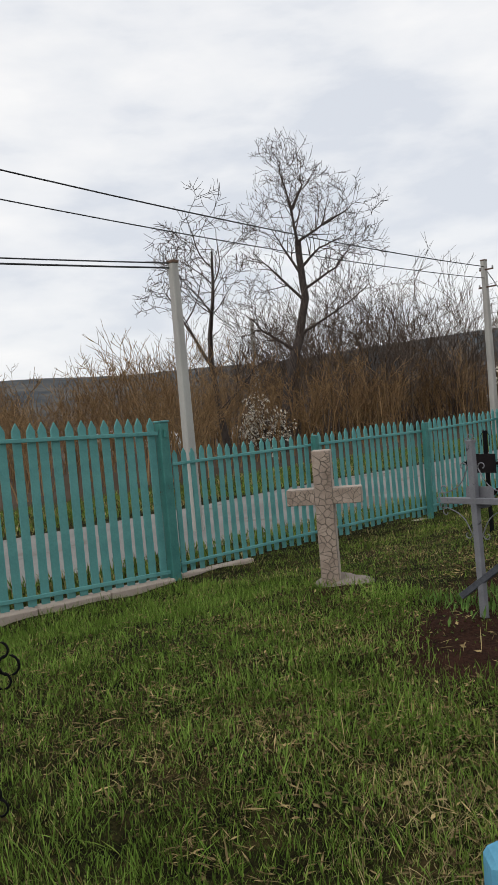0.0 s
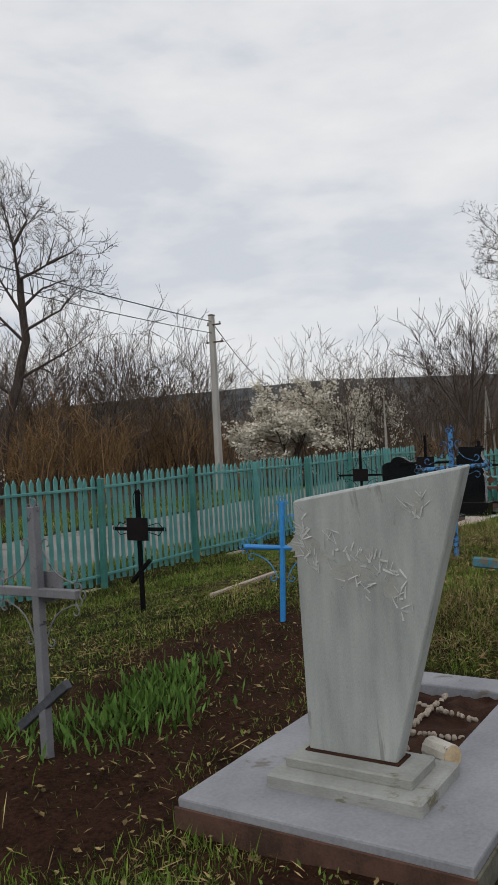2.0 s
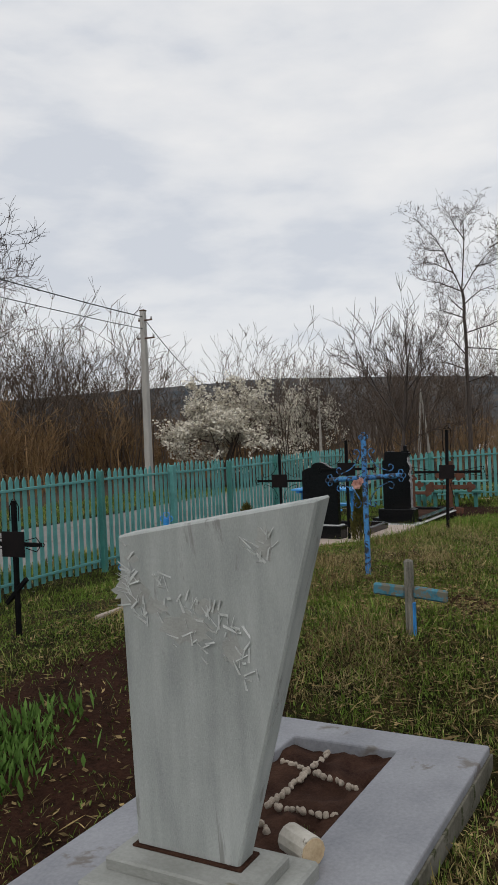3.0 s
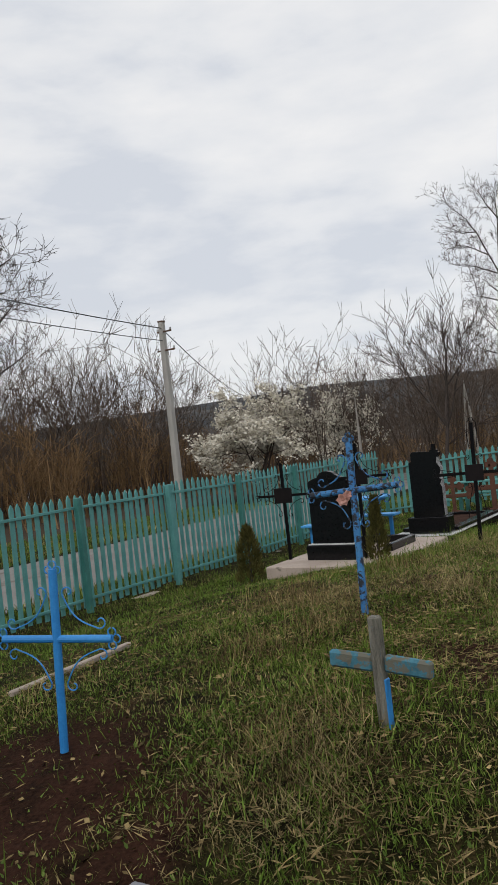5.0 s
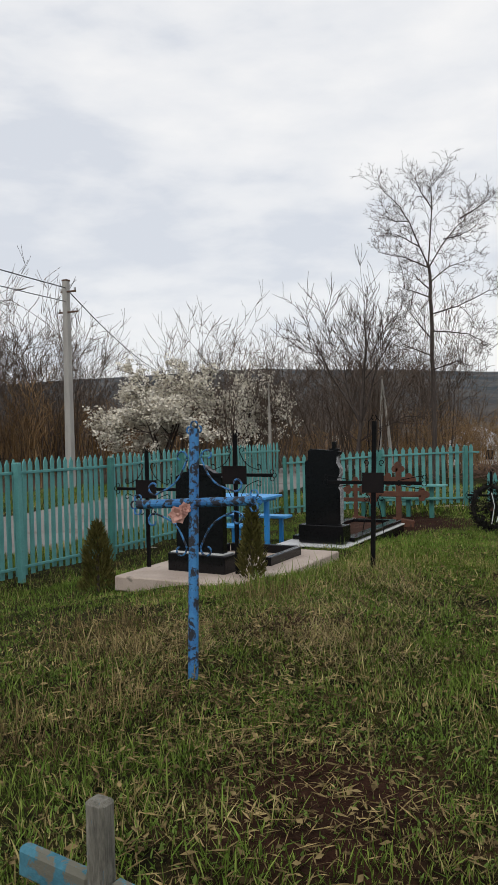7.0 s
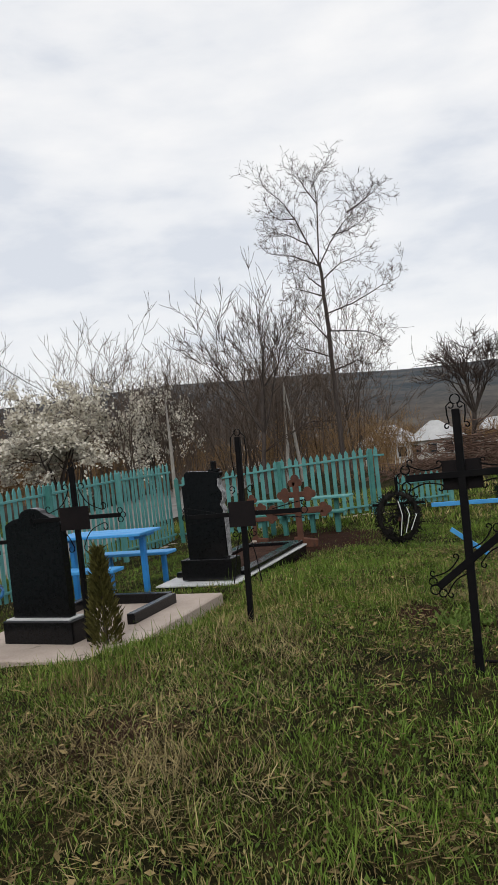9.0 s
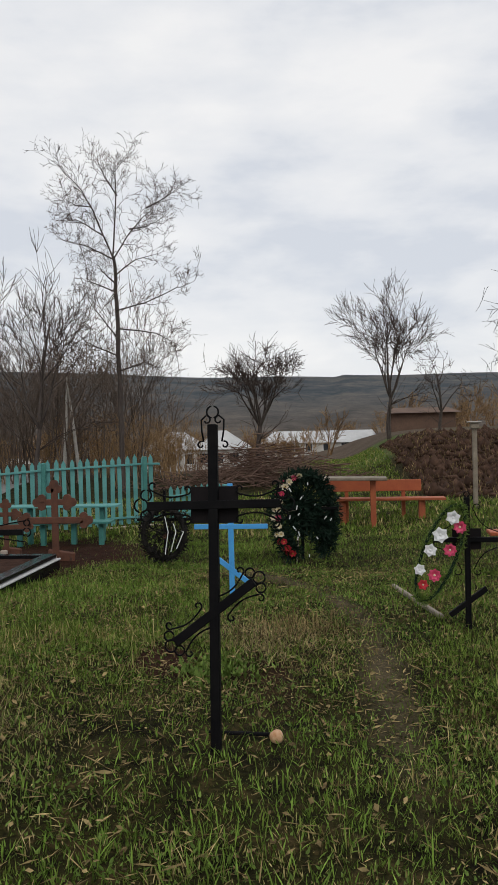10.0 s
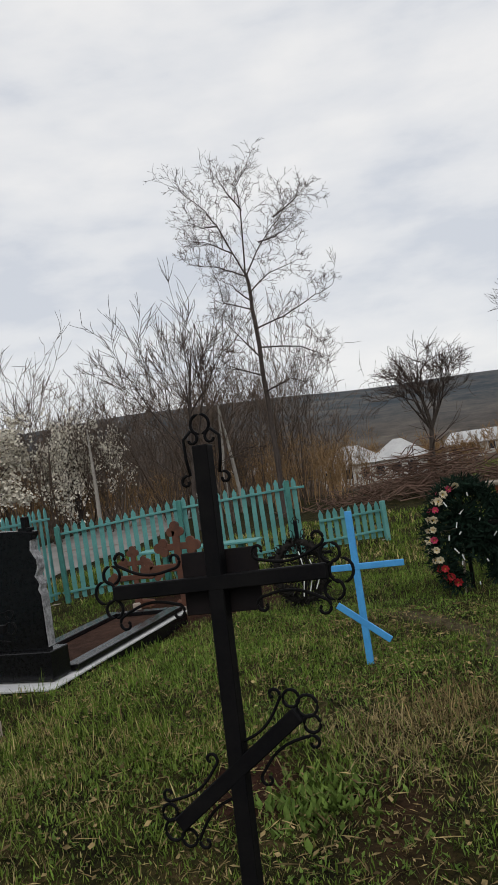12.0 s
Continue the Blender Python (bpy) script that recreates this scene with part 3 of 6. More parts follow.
def build_grass():
    rng = np.random.default_rng(5)
    n = 900000
    # denser towards the line that is walked
    x = rng.uniform(0.5, 24, n)
    y = 0.6 + np.concatenate((rng.uniform(-3.8, 7.0, n // 3), rng.normal(1.3, 2.0, n - n // 3)))
    ok = (y > -3.6) & (y < 7.6) & (rng.uniform(0, 1, n) < np.where(x > 14, 0.5, 1.0))
    x, y = x[ok], y[ok]
    n = len(x)
    patch = 0.5 + 0.5 * np.sin(1.7 * x + 0.8 * y + 2 * np.sin(0.9 * y)) * np.sin(1.3 * y - 0.6 * x + np.sin(1.1 * x))
    tuft = 0.5 + 0.5 * np.sin(11 * x + 3 * np.sin(4.1 * y)) * np.sin(9.7 * y + 3 * np.sin(5.3 * x))
    lush = np.maximum(np.exp(-((y - 4.0) / 1.3) ** 2 - ((x - 14.5) / 3.5) ** 4), np.exp(-((y - 6.9) / 0.9) ** 2))
    lush = np.maximum(lush, np.exp(-((y + 0.9) / 1.2) ** 2) * 0.8)
    patch = np.clip(patch * 0.75 + lush * 0.6, 0, 1)
    keep = (rng.uniform(0, 1, n) > bare_ness(x, y) * 0.95) & free_of_solids(x, y) & (rng.uniform(0, 1, n) < 0.22 + 0.42 * patch + 0.36 * tuft)
    x, y, patch, tuft = x[keep], y[keep], patch[keep], tuft[keep]
    k = len(x)
    length = rng.gamma(5, 0.0070, k) * (0.55 + 1.0 * patch) * (0.7 + 0.6 * tuft)
    tall = rng.uniform(0, 1, k) < 0.03
    length = np.where(tall, length * 2.3, length)
    blades("meadow_grass", rng, x, y, np.clip(length, 0.012, 0.22), rng.uniform(0.003, 0.0065, k), np.clip(rng.normal(0.55, 0.25, k), 0.05, 0.96),
           GRASS, "uneven spring grass with dry yellow blades among the graves", "grass")
    # thicker tufts beside the trodden strip
    n = 60000
    x, y = rng.uniform(4.6, 9.2, n), rng.uniform(-0.4, 2.6, n)
    clump = 0.5 + 0.5 * np.sin(9 * x + 2.4 * np.sin(5.3 * y)) * np.sin(8.3 * y + 2.2 * np.sin(4.7 * x))
    ok = free_of_solids(x, y) & (rng.uniform(0, 1, n) < 0.12 + 0.9 * clump ** 1.5) & (rng.uniform(0, 1, n) > 0.6 * bare_ness(x, y))
    x, y, clump = x[ok], y[ok], clump[ok]
    k = len(x)
    blades("tufted_grass", rng, x, y, rng.gamma(5, 0.0085, k) * (0.6 + 0.8 * clump), rng.uniform(0.0025, 0.006, k), np.clip(rng.normal(0.5, 0.28, k), 0.05, 0.96),
           GRASS, "short tufted grass beside the trodden strip", "grass")
    # fresh green growth round the far graves
    n = 300000
    x, y = rng.uniform(1.2, 21, n), rng.uniform(-3.2, 6.8, n)
    growth = 0.5 + 0.5 * np.sin(1.1 * x + 0.7 * y + 1.5 * np.sin(0.8 * y)) * np.sin(0.9 * y - 0.5 * x)
    tuft = 0.5 + 0.5 * np.sin(7 * x + 2.4 * np.sin(4.3 * y)) * np.sin(6.3 * y + 2.2 * np.sin(3.7 * x))
    ok = free_of_solids(x, y) & (rng.uniform(0, 1, n) < (0.25 + 0.75 * growth) * (0.35 + 0.65 * tuft) * np.where(x < 5, 1.0, np.clip((x - 7.0) / 4, 0.35, 1) * np.where(y < 0.8, 0.55, 1.0))) & (rng.uniform(0, 1, n) > bare_ness(x, y))
    x, y, growth = x[ok], y[ok], growth[ok]
    k = len(x)
    blades("fresh_grass", rng, x, y, rng.gamma(6, 0.0085, k) * (0.6 + 0.7 * growth), rng.uniform(0.004, 0.008, k), np.clip(rng.normal(0.5, 0.25, k), 0.05, 0.95),
           LUSH, "fresh bright green grass between the graves", "grass")
    # thick young grass before the gate
    n = 70000
    x, y = rng.uniform(0.3, 5.0, n), rng.uniform(1.0, 7.2, n)
    tuft = 0.5 + 0.5 * np.sin(6 * x + 2.4 * np.sin(3.3 * y)) * np.sin(5.3 * y + 2.2 * np.sin(3.1 * x))
    ok = free_of_solids(x, y) & (rng.uniform(0, 1, n) < 0.3 + 0.7 * tuft) & (rng.uniform(0, 1, n) > bare_ness(x, y))
    x, y, tuft = x[ok], y[ok], tuft[ok]
    k = len(x)
    blades("young_grass", rng, x, y, rng.gamma(6, 0.011, k) * (0.6 + 0.7 * tuft), rng.uniform(0.003, 0.007, k), np.clip(rng.normal(0.45, 0.25, k), 0.05, 0.95),
           LUSH, "thick young green grass before the gate", "grass")
    # verge beyond the fence
    n = 50000
    x, y = rng.uniform(-4, 26, n), rng.uniform(7.7, 8.7, n)
    far_side = rng.uniform(0, 1, n) < 0.6
    y = np.where(far_side, rng.uniform(12.8, 16.5, n), y)
    blades("verge_grass", rng, x, y, rng.uniform(0.06, 0.20, n), rng.uniform(0.008, 0.02, n), rng.uniform(0.1, 0.7, n), GRASS, "grass verge along the gravel road", "grass")
    # beyond the benches
    n = 70000
    x, y = rng.uniform(20, 48, n), rng.uniform(-7, 7, n)
    ok = ~((x > 24.0) & (y < -0.6)) & ~((x > 27) & (y > 2.6))
    x, y = x[ok], y[ok]
    blades("far_grass", rng, x, y, rng.uniform(0.05, 0.14, len(x)), rng.uniform(0.01, 0.028, len(x)), rng.uniform(0.1, 0.8, len(x)), GRASS, "rough grass beyond the orange bench", "grass")
    # tall dry tufts
    n = 2600
    centres = np.array(((8.4, 3.1), (8.9, 2.9), (9.6, 3.4), (14.34, 1.12), (14.1, 1.25), (10.2, 3.9), (7.2, 2.15), (11.2, 3.3)))
    c = centres[rng.integers(0, len(centres), n)]
    x, y = c[:, 0] + rng.normal(0, 0.2, n), c[:, 1] + rng.normal(0, 0.18, n)
    blades("dry_tuft_grass", rng, x, y, rng.uniform(0.06, 0.22, n), rng.uniform(0.002, 0.0045, n), rng.uniform(0.1, 0.8, n), STRAW, "tall dry yellow grass tufts left from winter", "grass")
    # mats of flattened dry grass
    mats = np.array(((10.6, 2.75, 0.6), (9.9, 3.3, 0.6), (10.2, 2.3, 0.4), (11.6, 2.6, 0.4), (7.0, 2.05, 0.35), (12.2, 2.9, 0.3), (13.9, 1.35, 0.4), (2.3, 1.5, 0.45), (2.9, 0.9, 0.35)))
    n = 19000
    pick = mats[rng.integers(0, len(mats), n)]
    x, y = pick[:, 0] + rng.normal(0, 0.7, n) * pick[:, 2], pick[:, 1] + rng.normal(0, 0.7, n) * pick[:, 2]
    drift = 0.5 + 0.5 * np.sin(5.3 * x - 2.1 * y + np.sin(3.9 * y)) * np.sin(4.7 * y + 1.8 * x)
    ok = free_of_solids(x, y) & (rng.uniform(0, 1, n) < 0.15 + 0.85 * drift)
    x, y = x[ok], y[ok]
    k = len(x)
    blades("dry_grass_mat", rng, x, y, rng.gamma(5, 0.017, k), rng.uniform(0.002, 0.0045, k), np.clip(rng.normal(0.82, 0.16, k), 0.2, 0.985), HAY, "mats of pale flattened dry grass among fresh blades", "grass", 0.02)
    # flat dead stalks and leaves
    n = 165000
    x, y = rng.uniform(1.5, 17.5, n), rng.normal(1.7, 1.9, n)
    drift = 0.5 + 0.5 * np.sin(2.3 * x - 1.1 * y + np.sin(1.9 * y)) * np.sin(1.7 * y + 0.8 * x)
    ok = free_of_solids(x, y) & (y < 7) & (y > -3.5) & (rng.uniform(0, 1, n) < (0.15 + 0.85 * drift) * (1 - 0.93 * bare_ness(x, y) * (x < 7.5)) * np.where(x > 10.4, 0.35, 1.0))
    x, y = x[ok], y[ok]
    k = len(x)
    flakes("leaf_litter", rng, x, y, rng.gamma(4, 0.014, k), rng.gamma(2, 0.0014, k) + 0.0014, STRAW, "dry grass and leaf litter lying among the grass", "leaf litter")
    n = 5200
    x, y = rng.uniform(2, 17, n), rng.normal(1.8, 1.9, n)
    ok = free_of_solids(x, y) & (y < 7) & (y > -3.5)
    x, y = x[ok], y[ok]
    flakes("dead_leaves", rng, x, y, rng.uniform(0.02, 0.05, len(x)), rng.uniform(0.012, 0.026, len(x)), STRAW, "curled dry brown leaves scattered on the grass", "dead leaves")
    # low broad-leaved weeds
    n = 300000
    x, y = rng.uniform(2, 18, n), rng.normal(1.8, 1.7, n)
    patch = 0.5 + 0.5 * np.sin(2.1 * x + 1.1 * y + np.sin(2.2 * y)) * np.sin(1.9 * y - 0.9 * x)
    ok = free_of_solids(x, y) & (y < 7) & (y > -3.5) & (patch > rng.uniform(0.15, 1.1, n)) & (rng.uniform(0, 1, n) > bare_ness(x, y) * 0.8)
    x, y = x[ok], y[ok]
    k = len(x)
    blades("low_weeds", rng, x, y, rng.uniform(0.012, 0.045, k), rng.uniform(0.006, 0.016, k), rng.uniform(0.5, 0.97, k), WEED, "low broad-leaved weeds spreading between the grass", "weeds")


build_grass()


def build_clods():
    """Lumps of turned earth on the ploughed bank."""
    rng = np.random.default_rng(15)
    n = 9000
    x, y = rng.uniform(24.3, 43, n), rng.uniform(-10, -0.8, n)
    s = rng.gamma(3, 0.022, n)
    c = np.stack((x, y, ground_height(x, y) + s * 0.3), axis=-1)
    shape = np.array(((1, 0, 0), (-1, 0, 0), (0, 1, 0), (0, -1, 0), (0, 0, 1), (0, 0, -1)), float)
    tri = np.array(((0, 2, 4), (2, 1, 4), (1, 3, 4), (3, 0, 4), (2, 0, 5), (1, 2, 5), (3, 1, 5), (0, 3, 5)))
    V = c[:, None, :] + shape[None] * s[:, None, None] * rng.uniform(0.5, 1.4, (n, 6, 1)) + rng.normal(0, 0.25, (n, 6, 3)) * s[:, None, None]
    F = (np.arange(n)[:, None, None] * 6 + tri[None]).reshape(-1, 3)
    tagged(big_mesh("earth_clods", V.reshape(-1, 3), F, CLOD), "reddish-brown clods of ploughed earth on the bank", "soil", kind="stuff")
    n = 9000
    x, y = rng.uniform(24.0, 43, n), rng.uniform(-10, -0.6, n)
    blades("bank_stalks", rng, x, y, rng.uniform(0.06, 0.3, n), rng.uniform(0.006, 0.014, n), rng.uniform(0.2, 0.95, n), STRAW, "dry weed stalks on the ploughed bank", "dry stalks")


build_clods()

# ---- picket fence ----
def picket_mesh(w, h, t, material):
    pts = [(-w / 2, 0), (w / 2, 0), (w / 2, h - w * 0.95), (0, h), (-w / 2, h - w * 0.95)]
    bm = outline(pts, t, -t / 2, 0)
    me = bpy.data.meshes.new("picket")
    bm.to_mesh(me)
    bm.free()
    me.materials.append(material)
    return me


def fence_run(label, a, b, posts, height, spacing, width, post_h, post_r=0.04, skip_posts=(), drop=0.0):
    """A straight run from a to b (x, y), with posts at the given shares of its length."""
    a, b = Vector((*a, 0)), Vector((*b, 0))
    d = (b - a).normalized()
    length = (b - a).length
    yaw = math.degrees(math.atan2(d.y, d.x))
    root = thing("picket_fence", pose(a.x, a.y, gz(a.x, a.y), 0, 0, yaw), label, "fence", kind="structure")
    base = gz(a.x, a.y)

    def level(s):
        p = a + d * s
        return gz(p.x, p.y) - base + drop
    me = picket_mesh(width, height, 0.018, TEAL)
    rng = random.Random(int(length * 100))
    n = int(length / spacing)
    for k in range(n):
        s = (k + 0.5) * spacing
        ob = new("picket", me)
        ob.parent = root
        ob.matrix_basis = pose(s, rng.uniform(-0.004, 0.004), level(s) + 0.05 + rng.uniform(-0.012, 0.012), rng.uniform(-0.6, 0.6), rng.uniform(-0.7, 0.7), 0)
    cuts = [0.0] + [p * length for p in posts] + [length]
    for z, name in ((height - 0.10, "top_rail"), (0.16, "bottom_rail")):
        for s0, s1 in zip(cuts[:-1], cuts[1:]):
            if s1 - s0 < 0.05:
                continue
            p0, p1 = Vector((s0, 0.028, level(s0) + z)), Vector((s1, 0.028, level(s1) + z))
            bm = bmesh.new()
            tilt = -math.degrees(math.atan2(p1.z - p0.z, s1 - s0))
            box(bm, (p0 + p1) / 2, (s1 - s0 - 0.01, 0.022, 0.034), 0.004, (0, tilt, 0))
            bmesh.ops.translate(bm, verts=bm.verts, vec=(0, -0.062, 0))
            part(name, bm, TEAL, root)
    for p in posts:
        s = p * length
        bm = bmesh.new()
        box(bm, (s, -0.085, level(s) + post_h / 2 - 0.1), (post_r * 1.8, post_r * 1.8, post_h + 0.2), 0.008, (0, rng.uniform(-1.2, 1.2), 0))
        part("post", bm, TEAL_POST if rng.random() < 0.65 else TEAL, root)
    bm = bmesh.new()
    s = 0.0
    while s < length:
        w = min(rng.uniform(0.9, 1.6), length - s)
        tilt = -math.degrees(math.atan2(level(s + w) - level(s), w))
        box(bm, (s + w / 2, 0.02, level(s + w / 2) - 0.075 + rng.uniform(-0.03, 0.02)), (w * 0.985, 0.13, 0.13 + rng.uniform(0, 0.03)), 0.012, (0, tilt, rng.uniform(-1, 1)))
        s += w
    part("footing", bm, CEMENT, root, "broken pale concrete footing strip")
    return root


POST_X = [7.3, 9.5, 11.45, 13.2, 14.95, 16.75, 18.6]
fence_run("long teal painted metal picket fence with dark posts", (5.12, 7.45), (20.5, 7.45), [(x - 5.12) / 15.38 for x in POST_X], 1.36, 0.126, 0.060, 1.38)
fence_run("teal picket fence across the far end of the graveyard", (20.55, 7.4), (21.75, 3.85), [0.02, 0.5, 0.93], 1.12, 0.126, 0.068, 1.14)
fence_run("low teal picket fence beside the far corner", (21.85, 3.75), (22.6, 2.9), [0.96], 0.56, 0.12, 0.07, 0.60)


def build_gate():
    base = gz(5.0, 7.45)
    root = thing("fence_gate", pose(5.03, 7.45, base, 0, 0, 180), "wide closed teal picket gate hung on a square post", "gate", kind="structure")
    me = picket_mesh(0.085, 1.80, 0.02, TEAL)
    for k in range(34):
        ob = new("picket", me)
        ob.parent = root
        ob.matrix_basis = pose(0.12 + k * 0.139, 0, -0.02 + 0.004 * math.sin(k * 2.3) + 0.006 * k, 0, 0.5 * math.sin(k * 1.7), 0)
    for z, name in ((1.61, "top_rail"), (0.10, "bottom_rail")):
        part(name, block((2.4, 0.03, z + 0.10), (4.75, 0.024, 0.04), 0.004, (0, -2.5, 0)), TEAL, root)
    post = part("post", block((0, 0.03, 0.80), (0.115, 0.115, 1.84), 0.01), TEAL_POST, root)
    part("post_cap", block((0, 0.03, 1.73), (0.13, 0.13, 0.02), 0.004), TEAL, post)
    part("hinge", capped([((0.0, 0.1, 1.56), (0.0, 0.1, 1.64), 0.016)]), TEAL_POST, post)
    bm = bmesh.new()
    for k in range(6):
        box(bm, (0.45 + k * 0.8, 0.03, -0.03 + 0.02 * k), (0.79, 0.2, 0.16), 0.015, (0, -1.5, 0))
    part("sill", bm, CEMENT, root, "pale concrete sill under the gate")


build_gate()


# ---- poles and wires ----
def power_pole(x, y, h, w, arm=True):
    z = gz(x, y)
    root = thing("utility_pole", pose(x, y, z - 0.3), "tapered grey concrete utility pole beside the road", "utility pole", "poles along the road")
    bm = bmesh.new()
    box(bm, (0, 0, (h + 0.3) / 2), (w, w, h + 0.3), 0.02)
    for v in bm.verts:
        if v.co.z > h * 0.8:
            v.co.x *= 0.72
            v.co.y *= 0.72
    part("pole", bm, POLE, root)
    part("cap", block((0, 0, h + 0.29), (w * 0.8, w * 0.8, 0.05), 0.01), BARN, root)
    if arm:
        for dz, ln in ((0.35, 0.55), (0.95, 0.7)):
            a = part("crossarm", block((-0.05, -0.12, h + 0.3 - dz), (0.05, ln, 0.05), 0.006), BARN, root)
            for s in (-0.45, 0.45):
                part("insulator", capped([((-0.05, -0.12 + s * ln, h + 0.3 - dz + 0.03), (-0.05, -0.12 + s * ln, h + 0.4 - dz), 0.03)]), INSUL, a)
    return root


def sagging(a, b, sag, n=24):
    a, b = np.array(a, float), np.array(b, float)
    t = np.linspace(0, 1, n)[:, None]
    p = a + (b - a) * t
    p[:, 2] -= sag * 4 * (t[:, 0] * (1 - t[:, 0]))
    return p


def wire(a, b, sag, r):
    v, f = tube_arrays(sagging(a, b, sag), r, 5)
    ob = big_mesh("overhead_wire", v, f, WIRE, True)
    tagged(ob, "thin black overhead cable strung between poles", "wire", "overhead wires")


power_pole(7.10, 9.78, 4.0, 0.165, False)
power_pole(25.15, 16.33, 6.15, 0.23)
power_pole(26.3, 30.1, 6.1, 0.22, False)
power_pole(60.0, 33.0, 7.0, 0.22)
wire((25.1, 16.3, 5.55), (-17.0, 9.9, 7.85), 0.72, 0.016)
wire((25.1, 16.3, 5.15), (-17.0, 9.9, 7.2), 0.72, 0.013)
wire((25.1, 16.3, 5.55), (60.0, 33.0, 5.2), 0.9, 0.016)
wire((7.04, 9.8, 3.62), (-14.0, 12.0, 4.5), 0.25, 0.011)
wire((7.04, 9.8, 3.55), (-14.0, 11.8, 4.2), 0.2, 0.014)
wire((7.04, 9.8, 3.62), (26.3, 30.1, 5.5), 0.6, 0.011)


# ---- metal crosses ----
def ring(cx, cz, r, y=0.0, n=16):
    a = np.linspace(0, 2 * np.pi, n + 1)
    return np.stack((cx + r * np.cos(a), np.full(n + 1, y), cz + r * np.sin(a)), axis=-1)


def spiral(cx, cz, r, start, turns, y=0.0, n=20):
    """A curl that tightens inwards, from the angle start (degrees) through so many turns."""
    t = np.linspace(0, 1, n)
    a = radians(start) + turns * 2 * np.pi * t
    rr = r * (1 - 0.72 * t)
    return np.stack((cx + rr * np.cos(a), np.full(n, y), cz + rr * np.sin(a)), axis=-1)


def curl_bar(a, b, r, bulge, y=0.0):
    """An S-shaped bar from a to b (x, z) with a curl at each end."""
    a, b = np.array(a, float), np.array(b, float)
    t = np.linspace(0, 1, 10)[:, None]
    d = (b - a) / np.linalg.norm(b - a)
    nrm = np.array((-d[1], d[0]))
    mid = a + (b - a) * t + nrm * bulge * np.sin(np.pi * t)
    s = 1 if bulge > 0 else -1
    ang_b = math.degrees(math.atan2(nrm[1], nrm[0])) * 1.0
    cb, ca = b + (-nrm) * r * s, a + (-nrm) * r * s
    end = spiral(cb[0], cb[1], r, ang_b if s > 0 else ang_b + 180, -0.85 * s, y)
    start = spiral(ca[0], ca[1], r, ang_b if s > 0 else ang_b + 180, 0.85 * s, y)[::-1]
    m3 = np.stack((mid[:, 0], np.full(len(mid), y), mid[:, 1]), axis=-1)
    return np.concatenate((start[:-1], m3, end[1:]))


def scrolls(list_of, material, parent):
    """Each bent wire is a part of its own."""
    for pts, r in list_of:
        tube_part("scroll", [(pts, r)], material, parent, 6)


def at_angle(pts, cx, cz, deg):
    c, s = math.cos(radians(deg)), math.sin(radians(deg))
    p = np.array(pts)
    x, z = p[:, 0] - cx, p[:, 2] - cz
    p[:, 0], p[:, 2] = cx + c * x - s * z, cz + s * x + c * z
    return p


def end_ornament(L, sign, r, k=1.0):
    """Curves round the end of a bar that ends at x = L (z = 0): three rings and two curled bars."""
    e = L * sign
    out = [ring(e + sign * r * 1.05, 0, r), ring(e + sign * r * 0.3, r * 1.5, r * 0.8), ring(e + sign * r * 0.3, -r * 1.5, r * 0.8)]
    for s in (1, -1):
        out.append(curl_bar((e - sign * 0.02, s * r * 2.1), (e - sign * 0.17 * k, s * 0.045), r * 0.75, 0.018 * sign * s))
    return out


